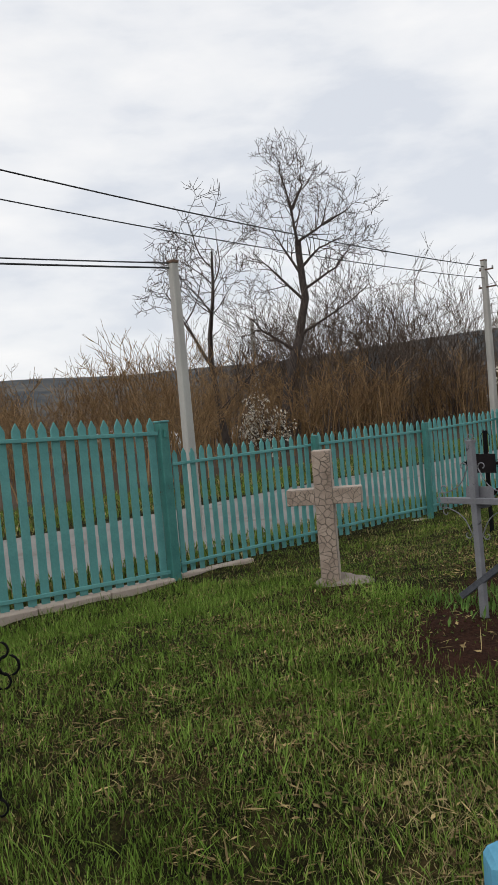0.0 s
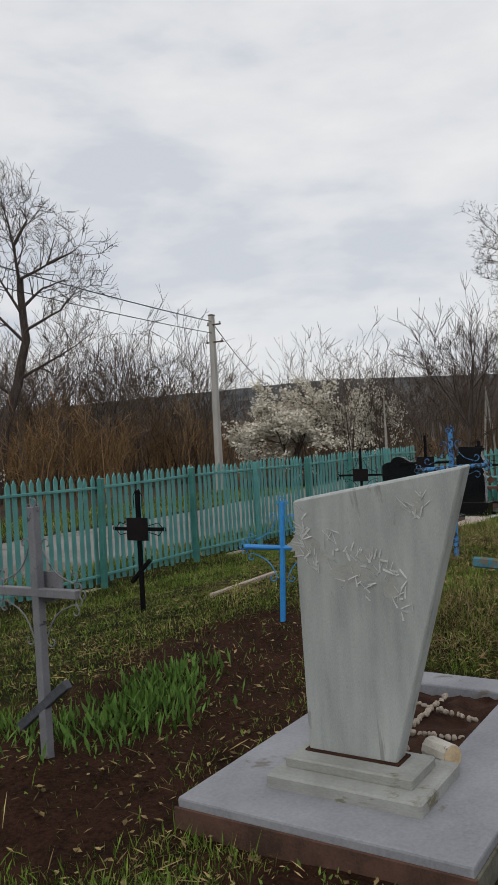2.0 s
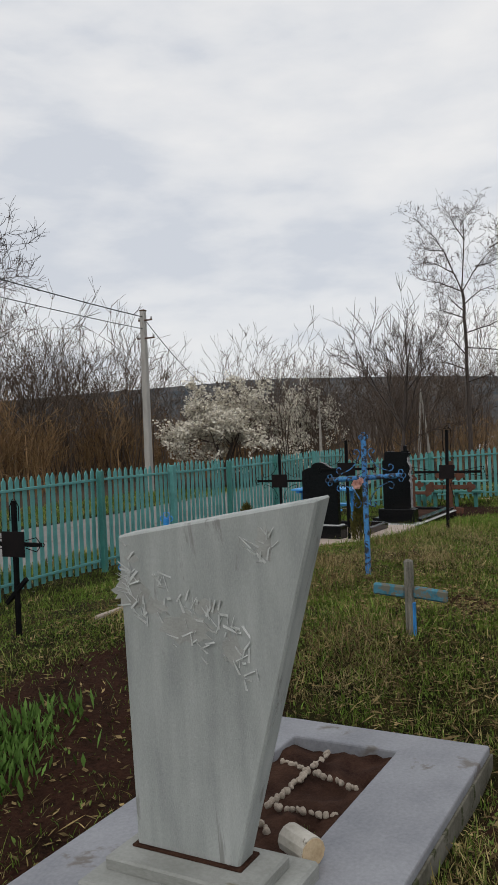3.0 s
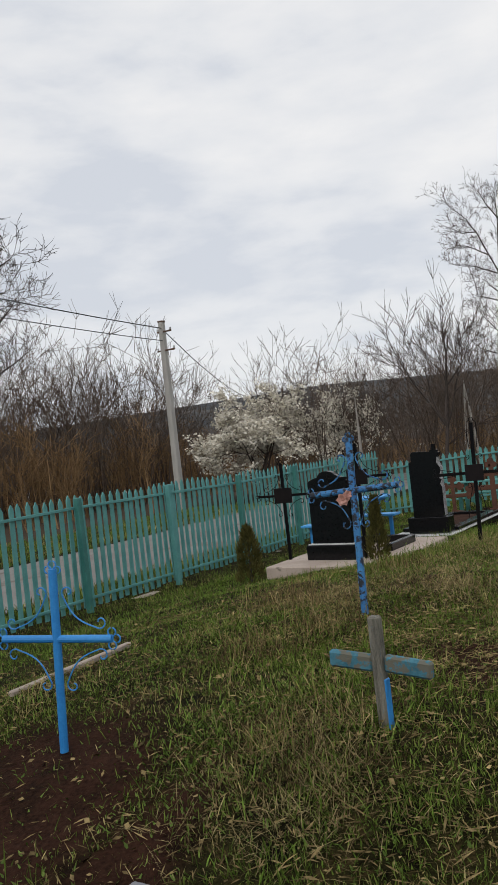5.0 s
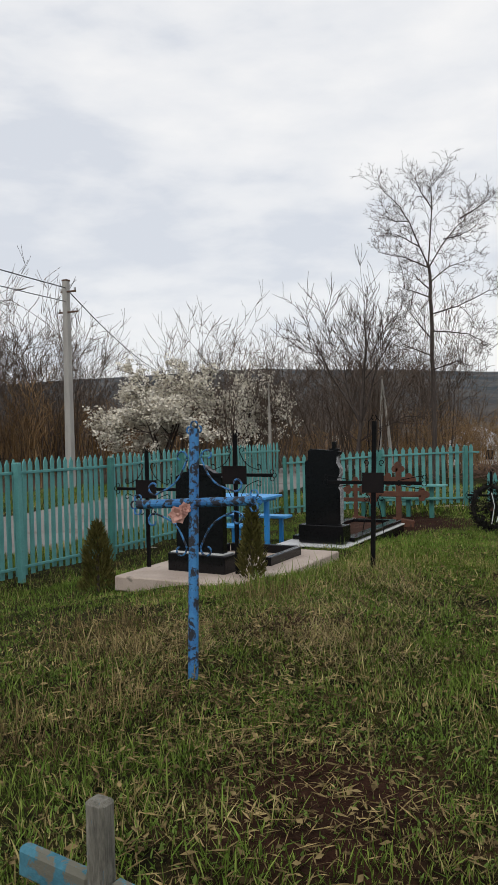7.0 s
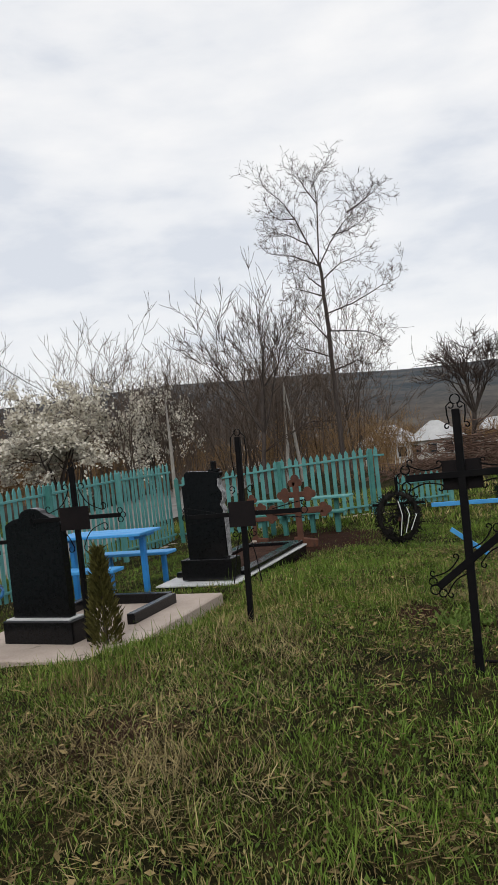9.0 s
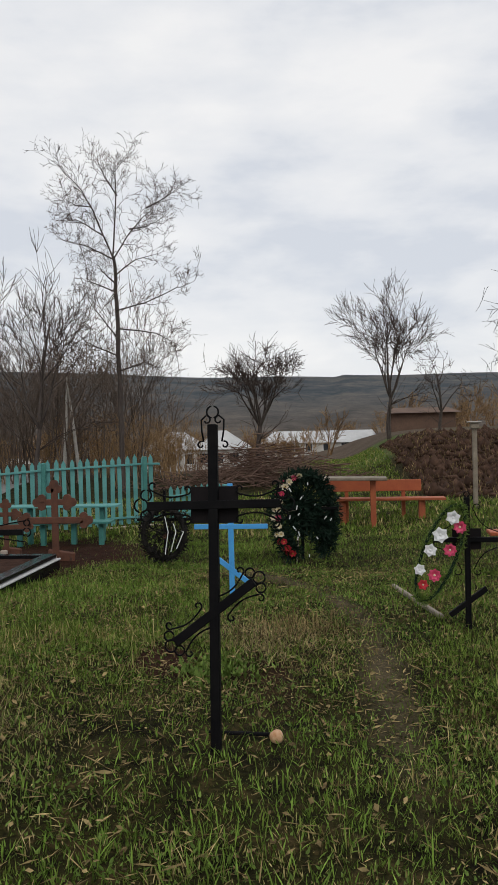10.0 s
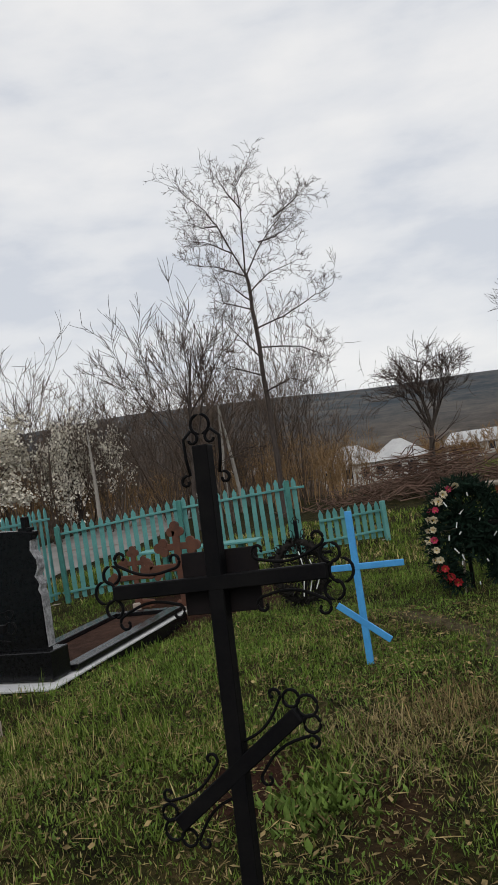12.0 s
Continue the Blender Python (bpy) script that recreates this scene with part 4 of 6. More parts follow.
def metal_cross(x, y, label, h, arm_z, arm, w=0.04, plate=(0.2, 0.15), lower=None, material=IRON, plate_mat=PLATE, orn="rings", extra=0.0, lean=0.0,
                side=0.0, round_bar=False, wire_r=0.0038, arm_tilt=0.0, plate_dz=0.0, lower_mat=None, plate_side=1, name="metal_cross", sink=0.05, flat=None):
    z0 = gz(x, y)
    root = thing(name, facing(x, y, z0, extra, lean, side), label, "grave cross", "grave crosses")
    d = flat or w
    if round_bar:
        part("upright", capped([((0, 0, -sink), (0, 0, h), w / 2)]), material, root, smooth=False)
        t = math.tan(radians(arm_tilt)) * arm
        part("crossbar", capped([((-arm, 0, arm_z - t), (arm, 0, arm_z + t), w * 0.46)]), material, root)
    else:
        part("upright", block((0, 0, (h - sink) / 2), (w, d, h + sink), 0.003), material, root)
        part("crossbar", block((0, -0.003, arm_z), (arm * 2, d * 0.9, w * 0.9), 0.003, (0, -arm_tilt, 0)), material, root)
    if plate:
        part("nameplate", block((0, plate_side * (d / 2 + 0.006), arm_z + plate_dz), (plate[0], 0.006, plate[1]), 0.002), plate_mat, root)
    if lower:
        lz, half, ang = lower
        lb = part("lower_bar", block((0, -0.004, lz), (half * 2, d * 0.85, w * 0.95), 0.003, (0, -ang, 0)), lower_mat or material, root)
        if orn in ("rings", "plain_rings"):
            for sg in (-1, 1):
                pts = [np.array(p) + np.array((0, 0, lz)) for p in end_ornament(half, sg, 0.026)]
                scrolls([(at_angle(p, 0, lz, ang), wire_r) for p in pts], material, lb)
    if orn == "rings":
        for sg in (-1, 1):
            pts = [p + np.array((0, 0, arm_z)) for p in end_ornament(arm, sg, 0.030)]
            scrolls([(p, wire_r) for p in pts], material, root)
        pts = [ring(0, h + 0.055, 0.026)]
        for s in (1, -1):
            pts.append(np.concatenate((spiral(s * 0.028, h + 0.018, 0.022, 90, s * 0.7)[::-1],
                                       np.array(((s * 0.05, 0, h + 0.02), (s * 0.048, 0, h - 0.03), (s * 0.04, 0, h - 0.075))),
                                       spiral(s * 0.052, h - 0.09, 0.018, 90 + s * 40, -s * 0.9)[1:])))
        scrolls([(p, wire_r) for p in pts], material, root)
    if orn == "points":
        for sg in (-1, 1):
            e = sg * arm
            rods = [np.array(((e, 0, arm_z), (e - sg * 0.05, 0, arm_z + 0.055), (e - sg * 0.16, 0, arm_z + 0.03))),
                    np.array(((e, 0, arm_z), (e - sg * 0.05, 0, arm_z - 0.055), (e - sg * 0.16, 0, arm_z - 0.03))), ring(e + sg * 0.012, arm_z, 0.016)]
            scrolls([(p, wire_r) for p in rods], material, root)
        rods = [np.array(((s * 0.045, 0, h - 0.16), (s * 0.05, 0, h - 0.05), (s * 0.012, 0, h + 0.01))) for s in (-1, 1)]
        scrolls([(p, wire_r) for p in rods], material, root)
    if orn in ("corners", "blue_corners"):
        rr = 0.035 if orn == "corners" else 0.042
        for sx in (-1, 1):
            for sz in (-1, 1):
                a = (sx * 0.05, arm_z + sz * 0.20)
                b = (sx * 0.21, arm_z + sz * 0.055)
                scrolls([(curl_bar(a, b, rr, 0.03 * (-sx * sz)), wire_r)], material, root)
        for sg in (-1, 1):
            e = sg * arm
            pts = [ring(e + sg * 0.022, arm_z, 0.02), ring(e, arm_z + 0.032, 0.02), ring(e, arm_z - 0.032, 0.02)]
            scrolls([(p, wire_r) for p in pts], material, root)
        pts = [ring(0.0, h + 0.02, 0.02), ring(-0.024, h - 0.004, 0.018), ring(0.024, h - 0.004, 0.018)]
        scrolls([(p, wire_r) for p in pts], material, root)
    if orn == "fan":
        for sg in (-1, 1):
            e = sg * arm
            rods = [np.array(((e - sg * 0.2, 0, arm_z + 0.02), (e - sg * 0.06, 0, arm_z + 0.05), (e + sg * 0.015, 0, arm_z + 0.062))),
                    np.array(((e - sg * 0.2, 0, arm_z - 0.02), (e - sg * 0.06, 0, arm_z - 0.04), (e + sg * 0.015, 0, arm_z - 0.05))),
                    ring(e + sg * 0.02, arm_z, 0.022), ring(e + sg * 0.02, arm_z + 0.05, 0.016)]
            scrolls([(p, wire_r) for p in rods], material, root)
        rods = []
        for s in (-1, 1):
            rods.append(np.array(((s * 0.04, 0, h - 0.26), (s * 0.055, 0, h - 0.12), (s * 0.05, 0, h + 0.0), (s * 0.02, 0, h + 0.03))))
            rods.append(np.array(((s * 0.03, 0, arm_z - 0.12), (s * 0.07, 0, arm_z - 0.28), (s * 0.10, 0, arm_z - 0.46))))
            rods.append(spiral(s * 0.07, arm_z - 0.13, 0.03, 90, s * 1.0))
            rods.append(spiral(s * 0.07, arm_z + 0.17, 0.028, -90, -s * 1.0))
        rods.append(ring(0, h + 0.03, 0.022))
        scrolls([(p, wire_r) for p in rods], material, root)
    return root


metal_cross(11.93, 1.425, "tall black iron cross with slanted lower bar and wire scrolls", 1.395, 1.045, 0.29, 0.042, (0.21, 0.16), (0.585, 0.215, 37), orn="rings", plate_dz=0.0, arm_tilt=0.6, lean=-5, wire_r=0.0042)
metal_cross(7.40, 4.98, "black iron cross with square plate and pointed wire ends", 1.08, 0.74, 0.27, 0.035, (0.24, 0.20), (0.37, 0.15, 43), orn="points", plate_side=-1)
metal_cross(4.57, 3.2, "grey painted iron cross with round plate and scrolls", 1.17, 0.77, 0.26, 0.045, None, (0.24, 0.20, 36), GREY_IRON, orn="corners", lower_mat=DARK_GREY_IRON, side=-0.6)
metal_cross(12.72, 5.28, "black iron cross with small plate beside a granite headstone", 1.36, 0.98, 0.35, 0.032, (0.24, 0.18), None, orn="corners", plate_side=-1)
metal_cross(12.68, 4.28, "rusty black iron cross with small plate beside a granite headstone", 1.36, 0.985, 0.37, 0.034, (0.25, 0.17), None, orn="corners", plate_side=-1)
metal_cross(12.58, 2.95, "black iron cross with fan-shaped wire ornaments", 1.24, 0.72, 0.41, 0.034, (0.19, 0.17), None, orn="fan", plate_side=-1, lean=-5)
metal_cross(14.4, 0.0, "short black iron cross with slanted bar carrying a flower garland", 0.93, 0.63, 0.25, 0.038, (0.2, 0.15), (0.19, 0.16, 37), orn="corners", plate_side=1)
metal_cross(7.14, 3.41, "bright blue pipe cross on a plain grave", 0.89, 0.55, 0.29, 0.042, None, None, BLUE_BRIGHT, orn="corners", round_bar=True, extra=18, side=2.5, name="pipe_cross")
tall_blue = metal_cross(9.42, 2.82, "tall flaked blue pipe cross with curled wire ornaments", 1.22, 0.85, 0.335, 0.05, None, None, BLUE_FLAKED, orn="blue_corners", round_bar=True, lean=-8, side=-3.0, wire_r=0.005, name="pipe_cross")
metal_cross(15.27, 1.80, "light blue cross with slanted lower bar", 0.99, 0.63, 0.31, 0.045, None, (0.27, 0.20, -38), BLUE_LIGHT, orn="none", name="wooden_cross", flat=0.02)
metal_cross(17.95, 2.95, "black iron cross behind a dead dark wreath", 0.86, 0.52, 0.33, 0.035, None, None, orn="corners")
metal_cross(18.25, 1.35, "black iron cross hidden behind a large flower wreath", 0.95, 0.6, 0.42, 0.035, None, None, orn="fan")
metal_cross(0.72, 2.55, "black iron cross with ring scrolls near the gate", 1.12, 0.84, 0.30, 0.034, (0.18, 0.14), (0.48, 0.24, -12), orn="rings", extra=48)


def grey_plate():
    root = thing("round_nameplate", facing(4.60, 3.2, gz(4.57, 3.2), 0, 0), "grey rounded metal nameplate fixed behind the grey cross", "nameplate")
    pts = [(0.105 * math.cos(a) ** 1, 0.80 + 0.085 * math.sin(a)) for a in np.linspace(0, 2 * np.pi, 25)[:-1]]
    pts = [(max(-0.105, min(0.105, x * 1.25)), max(0.70, min(0.86, z))) for x, z in pts]
    part("plate", outline(pts, 0.006, 0.015, 0), GREY_IRON, root)


grey_plate()


def orthodox_cross(x, y, h, label, extra=0.0):
    """Budded cross cut from rusty sheet, with three-lobed ends."""
    root = thing("budded_cross", facing(x, y, gz(x, y), extra), label, "grave cross", "budded rusty crosses")
    s = h / 0.96
    part("upright", block((0, 0, (h - 0.08) / 2), (0.085 * s, 0.03, h - 0.02), 0.008), RUST, root)
    part("crossbar", block((0, -0.003, 0.5 * s), (0.72 * s, 0.028, 0.085 * s), 0.008), RUST, root)
    part("upper_bar", block((0, 0.003, 0.72 * s), (0.3 * s, 0.028, 0.075 * s), 0.008), RUST, root)
    def lobes(cx, cz, ax, az, name):
        bm = bmesh.new()
        px, pz = -az, ax
        for k, r in ((0.05, 0.055), (-0.01, 0.05)):
            for side in ((0,) if k > 0 else (-1, 1)):
                m = Matrix.Translation((cx + (ax * k + px * side * 0.05) * s, 0.0 + 0.001 * side, cz + (az * k + pz * side * 0.05) * s)) @ pose(0, 0, 0, 90, 0, 0)
                bmesh.ops.create_cone(bm, cap_ends=True, segments=14, radius1=r * s, radius2=r * s, depth=0.032, matrix=m)
        part(name, bm, RUST, root)
    lobes(0, h - 0.07 * s, 0, 1, "lobe")
    lobes(0.37 * s, 0.5 * s, 1, 0, "lobe")
    lobes(-0.37 * s, 0.5 * s, -1, 0, "lobe")
    lobes(0.17 * s, 0.72 * s, 1, 0, "lobe")
    lobes(-0.17 * s, 0.72 * s, -1, 0, "lobe")
    part("foot_plate", block((0.06, 0.02, 0.05), (0.34 * s, 0.04, 0.16 * s), 0.02, (0, 8, 0)), RUST, root)
    part("foot_stone", block((-0.02, -0.06, 0.03), (0.09, 0.06, 0.11), 0.012), CEMENT, root)


orthodox_cross(18.2, 4.38, 0.97, "rust-brown budded iron cross with clover ends")
orthodox_cross(19.0, 5.35, 0.74, "small rust-brown budded iron cross near the far fence", 6)


# ---- wooden cross ----
def small_wooden_cross():
    x, y = 7.34, 1.79
    root = thing("wooden_cross", facing(x, y, gz(x, y) , -6), "small weathered wooden cross with flaking blue paint", "grave cross", "grave crosses")
    part("upright", block((0, 0, 0.165), (0.050, 0.044, 0.55), 0.008, (0, 0, 0)), GREY_WOOD, root)
    for sg, tilt in ((-1, 2.5), (1, 4.5)):
        part("crossbar", block((sg * 0.129, 0.004, 0.248 - sg * 0.004), (0.206, 0.036, 0.070), 0.010, (0, tilt, 0)), BLUE_WOOD, root)
    part("blue_strip", block((0.0265, 0.0, 0.08), (0.009, 0.036, 0.22), 0.003), BLUE_BRIGHT, root, "remaining bright blue paint strip")


small_wooden_cross()


# ---- flagstone cross ----
def stone_cross():
    x, y = 4.78, 4.80
    root = thing("stone_cross", facing(x, y, gz(x, y), 38, 0, 0), "thick tan cement cross faced with flat stones", "grave cross", "grave crosses")
    part("upright", block((0, 0.07, 0.55), (0.155, 0.13, 1.14), 0.008), CEMENT, root)
    part("crossbar", block((0, 0.072, 0.74), (0.62, 0.126, 0.135), 0.008), CEMENT, root)
    part("mortar_bed", block((0, 0.004, 0.55), (0.15, 0.012, 1.13), 0.003), MORTAR, root)
    part("mortar_bed", block((0, 0.003, 0.74), (0.61, 0.012, 0.13), 0.003), MORTAR, root)
    rng = random.Random(4)

    def cut(poly, p, q):
        """Keeps the side of a polygon that is nearer to p than to q."""
        mx, mz, nx, nz = (p[0] + q[0]) / 2, (p[1] + q[1]) / 2, q[0] - p[0], q[1] - p[1]
        out = []
        for a, c in zip(poly, poly[1:] + poly[:1]):
            da, dc = (a[0] - mx) * nx + (a[1] - mz) * nz, (c[0] - mx) * nx + (c[1] - mz) * nz
            if da <= 0:
                out.append(a)
            if (da < 0) != (dc < 0):
                t = da / (da - dc)
                out.append((a[0] + (c[0] - a[0]) * t, a[1] + (c[1] - a[1]) * t))
        return out
    for x0, x1, z0, z1, n in ((-0.074, 0.074, 0.0, 0.672, 44), (-0.074, 0.074, 0.672, 1.115, 30), (-0.305, -0.076, 0.677, 0.803, 18), (0.076, 0.305, 0.677, 0.803, 18)):
        seeds = [(rng.uniform(x0, x1), z0 + (z1 - z0) * (k + rng.uniform(0.1, 0.9)) / n) if z1 - z0 > 0.2 else (x0 + (x1 - x0) * (k + rng.uniform(0.1, 0.9)) / n, rng.uniform(z0, z1)) for k in range(n)]
        for p in seeds:
            poly = [(x0, z0), (x1, z0), (x1, z1), (x0, z1)]
            for q in seeds:
                if q is not p and poly:
                    poly = cut(poly, p, q)
            if len(poly) < 3:
                continue
            cx, cz = sum(a for a, _ in poly) / len(poly), sum(c for _, c in poly) / len(poly)
            shrunk = []
            for a, c in poly:
                d = math.hypot(a - cx, c - cz)
                k = max(0.5, 1 - 0.005 / max(d, 0.006))
                shrunk.append((cx + (a - cx) * k, cz + (c - cz) * k))
            part("stone", outline(shrunk, 0.02, -0.013 + rng.uniform(-0.004, 0.003), 0.0), MOSAIC, root)
    bm = bmesh.new()
    bmesh.ops.create_icosphere(bm, subdivisions=3, radius=1, matrix=pose(0.1, 0.1, 0.0) @ Matrix.Diagonal((0.25, 0.17, 0.055, 1)))
    for v in bm.verts:
        v.co += Vector(noise.noise_vector(v.co * 7)) * 0.035
    part("foundation", bm, MORTAR, root, "lumpy broken cement footing", True)


stone_cross()


# ---- grave with grey stele ----
def grey_grave():
    root = thing("grave_slab", pose(4.39, 1.13, 0, 0, 0, 0), "grey painted concrete grave frame round a soil bed", "grave", kind="")
    X, Y, a, b, c, d, t = 1.96, 1.17, 0.74, 1.74, 0.36, 0.86, 0.20
    bm = bmesh.new()
    o = [(0, 0), (X, 0), (X, Y), (0, Y)]
    i = [(a, c), (b, c), (b, d), (a, d)]
    vo = [bm.verts.new((*p, 0)) for p in o]
    vi = [bm.verts.new((*p, 0)) for p in i]
    faces = [bm.faces.new((vo[k], vo[(k + 1) % 4], vi[(k + 1) % 4], vi[k])) for k in range(4)]
    ext = bmesh.ops.extrude_face_region(bm, geom=faces)
    bmesh.ops.translate(bm, vec=(0, 0, -t), verts=[v for v in ext["geom"] if isinstance(v, bmesh.types.BMVert)])
    bmesh.ops.recalc_face_normals(bm, faces=bm.faces)
    bmesh.ops.bevel(bm, geom=[e for e in bm.edges if e.calc_face_angle(0) > 0.5], offset=0.01, segments=2, affect="EDGES", profile=0.5)
    part("frame", bm, SLAB_GREY, root)
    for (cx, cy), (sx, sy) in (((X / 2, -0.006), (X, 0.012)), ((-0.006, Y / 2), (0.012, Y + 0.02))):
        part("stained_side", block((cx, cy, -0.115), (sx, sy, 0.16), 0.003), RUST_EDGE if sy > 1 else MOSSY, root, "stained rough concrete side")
    bm = bmesh.new()
    bmesh.ops.create_grid(bm, x_segments=30, y_segments=16, size=0.5, matrix=Matrix.Translation(((a + b) / 2, (c + d) / 2, -0.045)) @ Matrix.Diagonal((b - a, d - c, 1, 1)))
    for v in bm.verts:
        v.co.z += 0.03 * noise.noise(v.co * 9) + 0.015 * noise.noise(v.co * 30)
    part("soil_bed", bm, SOIL, root, "dark soil inside the frame", True)

    st = thing("stele", facing(4.82, 1.735, 0, 0, 0, 0), "grey painted concrete stele with peeling paint and slanted top", "gravestone")
    part("lower_step", block((0.025, 0.01, 0.022), (0.648, 0.42, 0.062), 0.009), STEP_GREY, st)
    part("upper_step", block((0.009, 0.0225, 0.0705), (0.54, 0.255, 0.045), 0.007), STEP_GREY, st)
    body = part("slab", outline([(-0.205, 0.088), (0.175, 0.088), (0.520, 1.243), (-0.19, 1.122)], 0.095, 0.0, 0.007), GREY_PAINT, st)
    body.matrix_basis = pose(0, 0, 0.09, 3.5, 0, 0) @ pose(0, 0, -0.09)
    part("mortar_joint", block((-0.012, 0.047, 0.096), (0.41, 0.125, 0.010), 0.003), SOIL, st, "mossy dark joint")
    # peeled patches: bare cement with curled paint rims along a slanting band
    rng = random.Random(11)
    for cx, cz, rx, rz in ((0.05, 0.84, 0.10, 0.055), (-0.15, 0.945, 0.075, 0.055), (0.21, 0.79, 0.035, 0.05), (0.34, 1.11, 0.03, 0.055), (-0.14, 1.05, 0.03, 0.014), (0.12, 0.91, 0.05, 0.028), (-0.06, 0.90, 0.05, 0.03)):
        n = 34
        pts = [(cx + rx * rng.uniform(0.7, 1.1) * math.cos(2 * math.pi * k / n), cz + rz * rng.uniform(0.6, 1.15) * math.sin(2 * math.pi * k / n)) for k in range(n)]
        part("bare_patch", outline(pts, 0.004, -0.0012, 0), BARE, body, "bare cement under lost paint")
    band = [(-0.20, 0.97), (-0.17, 1.02), (-0.17, 0.92), (-0.12, 0.95), (-0.04, 0.97), (0.0, 0.90), (0.06, 0.93), (0.12, 0.90), (0.17, 0.87), (0.22, 0.83), (0.20, 0.76), (0.05, 0.80), (0.10, 0.78), (-0.10, 0.88), (0.35, 1.12), (0.33, 1.07), (-0.19, 0.93), (0.25, 0.74)]
    for k in range(120):
        cx, cz = rng.choice(band)
        cx, cz = max(-0.155, cx + rng.gauss(0, 0.026)), cz + rng.gauss(0, 0.03)
        w, hgt = rng.uniform(0.0025, 0.009), rng.uniform(0.012, 0.055)
        curl = rng.uniform(0.004, 0.013)
        bm = bmesh.new()
        row = [(-w / 2, 0, 0), (w / 2, 0, rng.uniform(-0.003, 0.003)), (w * rng.uniform(0.2, 0.6), -curl, hgt), (-w * rng.uniform(0.2, 0.6), -curl * 0.6, hgt * rng.uniform(0.7, 1))]
        front = [bm.verts.new(p) for p in row]
        back = [bm.verts.new((p[0], p[1] - 0.001, p[2])) for p in row]
        bm.faces.new(front)
        bm.faces.new(back[::-1])
        for q in range(4):
            bm.faces.new((front[q], back[q], back[(q + 1) % 4], front[(q + 1) % 4]))
        bmesh.ops.transform(bm, matrix=Matrix.Translation((cx, -0.001, cz)) @ pose(0, 0, 0, 0, rng.gauss(0, 45), 0), verts=bm.verts)
        part("paint_flake", bm, FLAKE, body, "curled paint flake" if k == 0 else "")
    # rows of pebbles laid as a lattice
    pm = []
    for k in range(4):
        bm = bmesh.new()
        bmesh.ops.create_icosphere(bm, subdivisions=2, radius=0.5)
        for v in bm.verts:
            v.co += Vector(noise.noise_vector(v.co * 1.6 + Vector((k * 5, 0, 0)))) * 0.16
        me = bpy.data.meshes.new("pebble")
        bm.to_mesh(me)
        bm.free()
        me.materials.append(PEBBLE)
        pm.append(me)
    lines = [((5.90, 1.94), (5.76, 1.54)), ((6.08, 1.79), (5.50, 1.80)), ((5.48, 1.80), (5.50, 1.53)), ((5.50, 1.95), (5.30, 1.72))]
    rng = random.Random(2)
    for (x0, y0), (x1, y1) in lines:
        n = int(math.hypot(x1 - x0, y1 - y0) / 0.023)
        for j in range(n + 1):
            t = j / n
            s = rng.uniform(0.018, 0.032)
            ob = new("pebble", rng.choice(pm))
            ob.matrix_world = pose(x0 + (x1 - x0) * t + rng.uniform(-0.01, 0.01), y0 + (y1 - y0) * t + rng.uniform(-0.01, 0.01), -0.03, rng.uniform(0, 90), rng.uniform(0, 90), rng.uniform(0, 360)) @ Matrix.Diagonal((s * 1.15, s, s * 0.85, 1))
            tagged(ob, "tan pebble laid in a row on grave soil", "pebble", "pebble rows on the grave")
    lg = thing("cut_log", pose(5.12, 1.495, 0.050, 0, 90, 62), "short pale log with freshly cut end on the slab", "log")
    part("bark", capped([((0, 0, -0.075), (0, 0, 0.055), 0.050)]), BIRCH, lg)
    part("cut_end", capped([((0, 0, -0.079), (0, 0, -0.0755), 0.046)]), CUT_WOOD, lg)
    part("cut_end", capped([((0, 0, 0.0555), (0, 0, 0.059), 0.046)]), CUT_WOOD, lg)


grey_grave()


# ---- granite graves ----
def granite_one():
    sl = thing("grave_slab", pose(12.2, 3.92, -0.075), "pale pinkish concrete grave slab with black kerb", "grave")
    part("slab", block((1.03, 0.68, 0.035), (2.06, 1.44, 0.14), 0.012), PALE_SLAB, sl)
    for c, s in (((1.33, 0.28, 0.145), (0.75, 0.07, 0.09)), ((1.33, 1.12, 0.145), (0.75, 0.07, 0.09)), ((1.74, 0.70, 0.145), (0.07, 0.77, 0.09))):
        part("kerb", block(c, s, 0.006), GRANITE, sl, "polished black granite kerb")
    z = -0.012
    st = thing("headstone", facing(12.72, 4.68, z, -4), "polished black granite headstone with arched shoulders", "gravestone", "black granite headstones")
    part("plinth", block((0, 0, 0.105), (0.64, 0.22, 0.21), 0.008), GRANITE, st)
    part("plinth_line", block((0, 0, 0.216), (0.60, 0.18, 0.012), 0.003), WHITE_EDGE, st, "pale mortar line")
    a = np.linspace(0, 1, 9)
    top = [(0.26 - 0.14 * t, 0.93 + 0.05 * math.sin(t * math.pi / 2)) for t in a[:5]] + [(0.12 * math.cos(t * math.pi), 0.98 + 0.07 * math.sin(t * math.pi)) for t in a[1:-1]] + [(-0.12 - 0.14 * t, 0.98 - 0.05 * t * t) for t in a]
    part("tablet", outline([(-0.265, 0.222), (0.265, 0.222)] + top, 0.075, -0.037, 0.003), GRANITE, st)


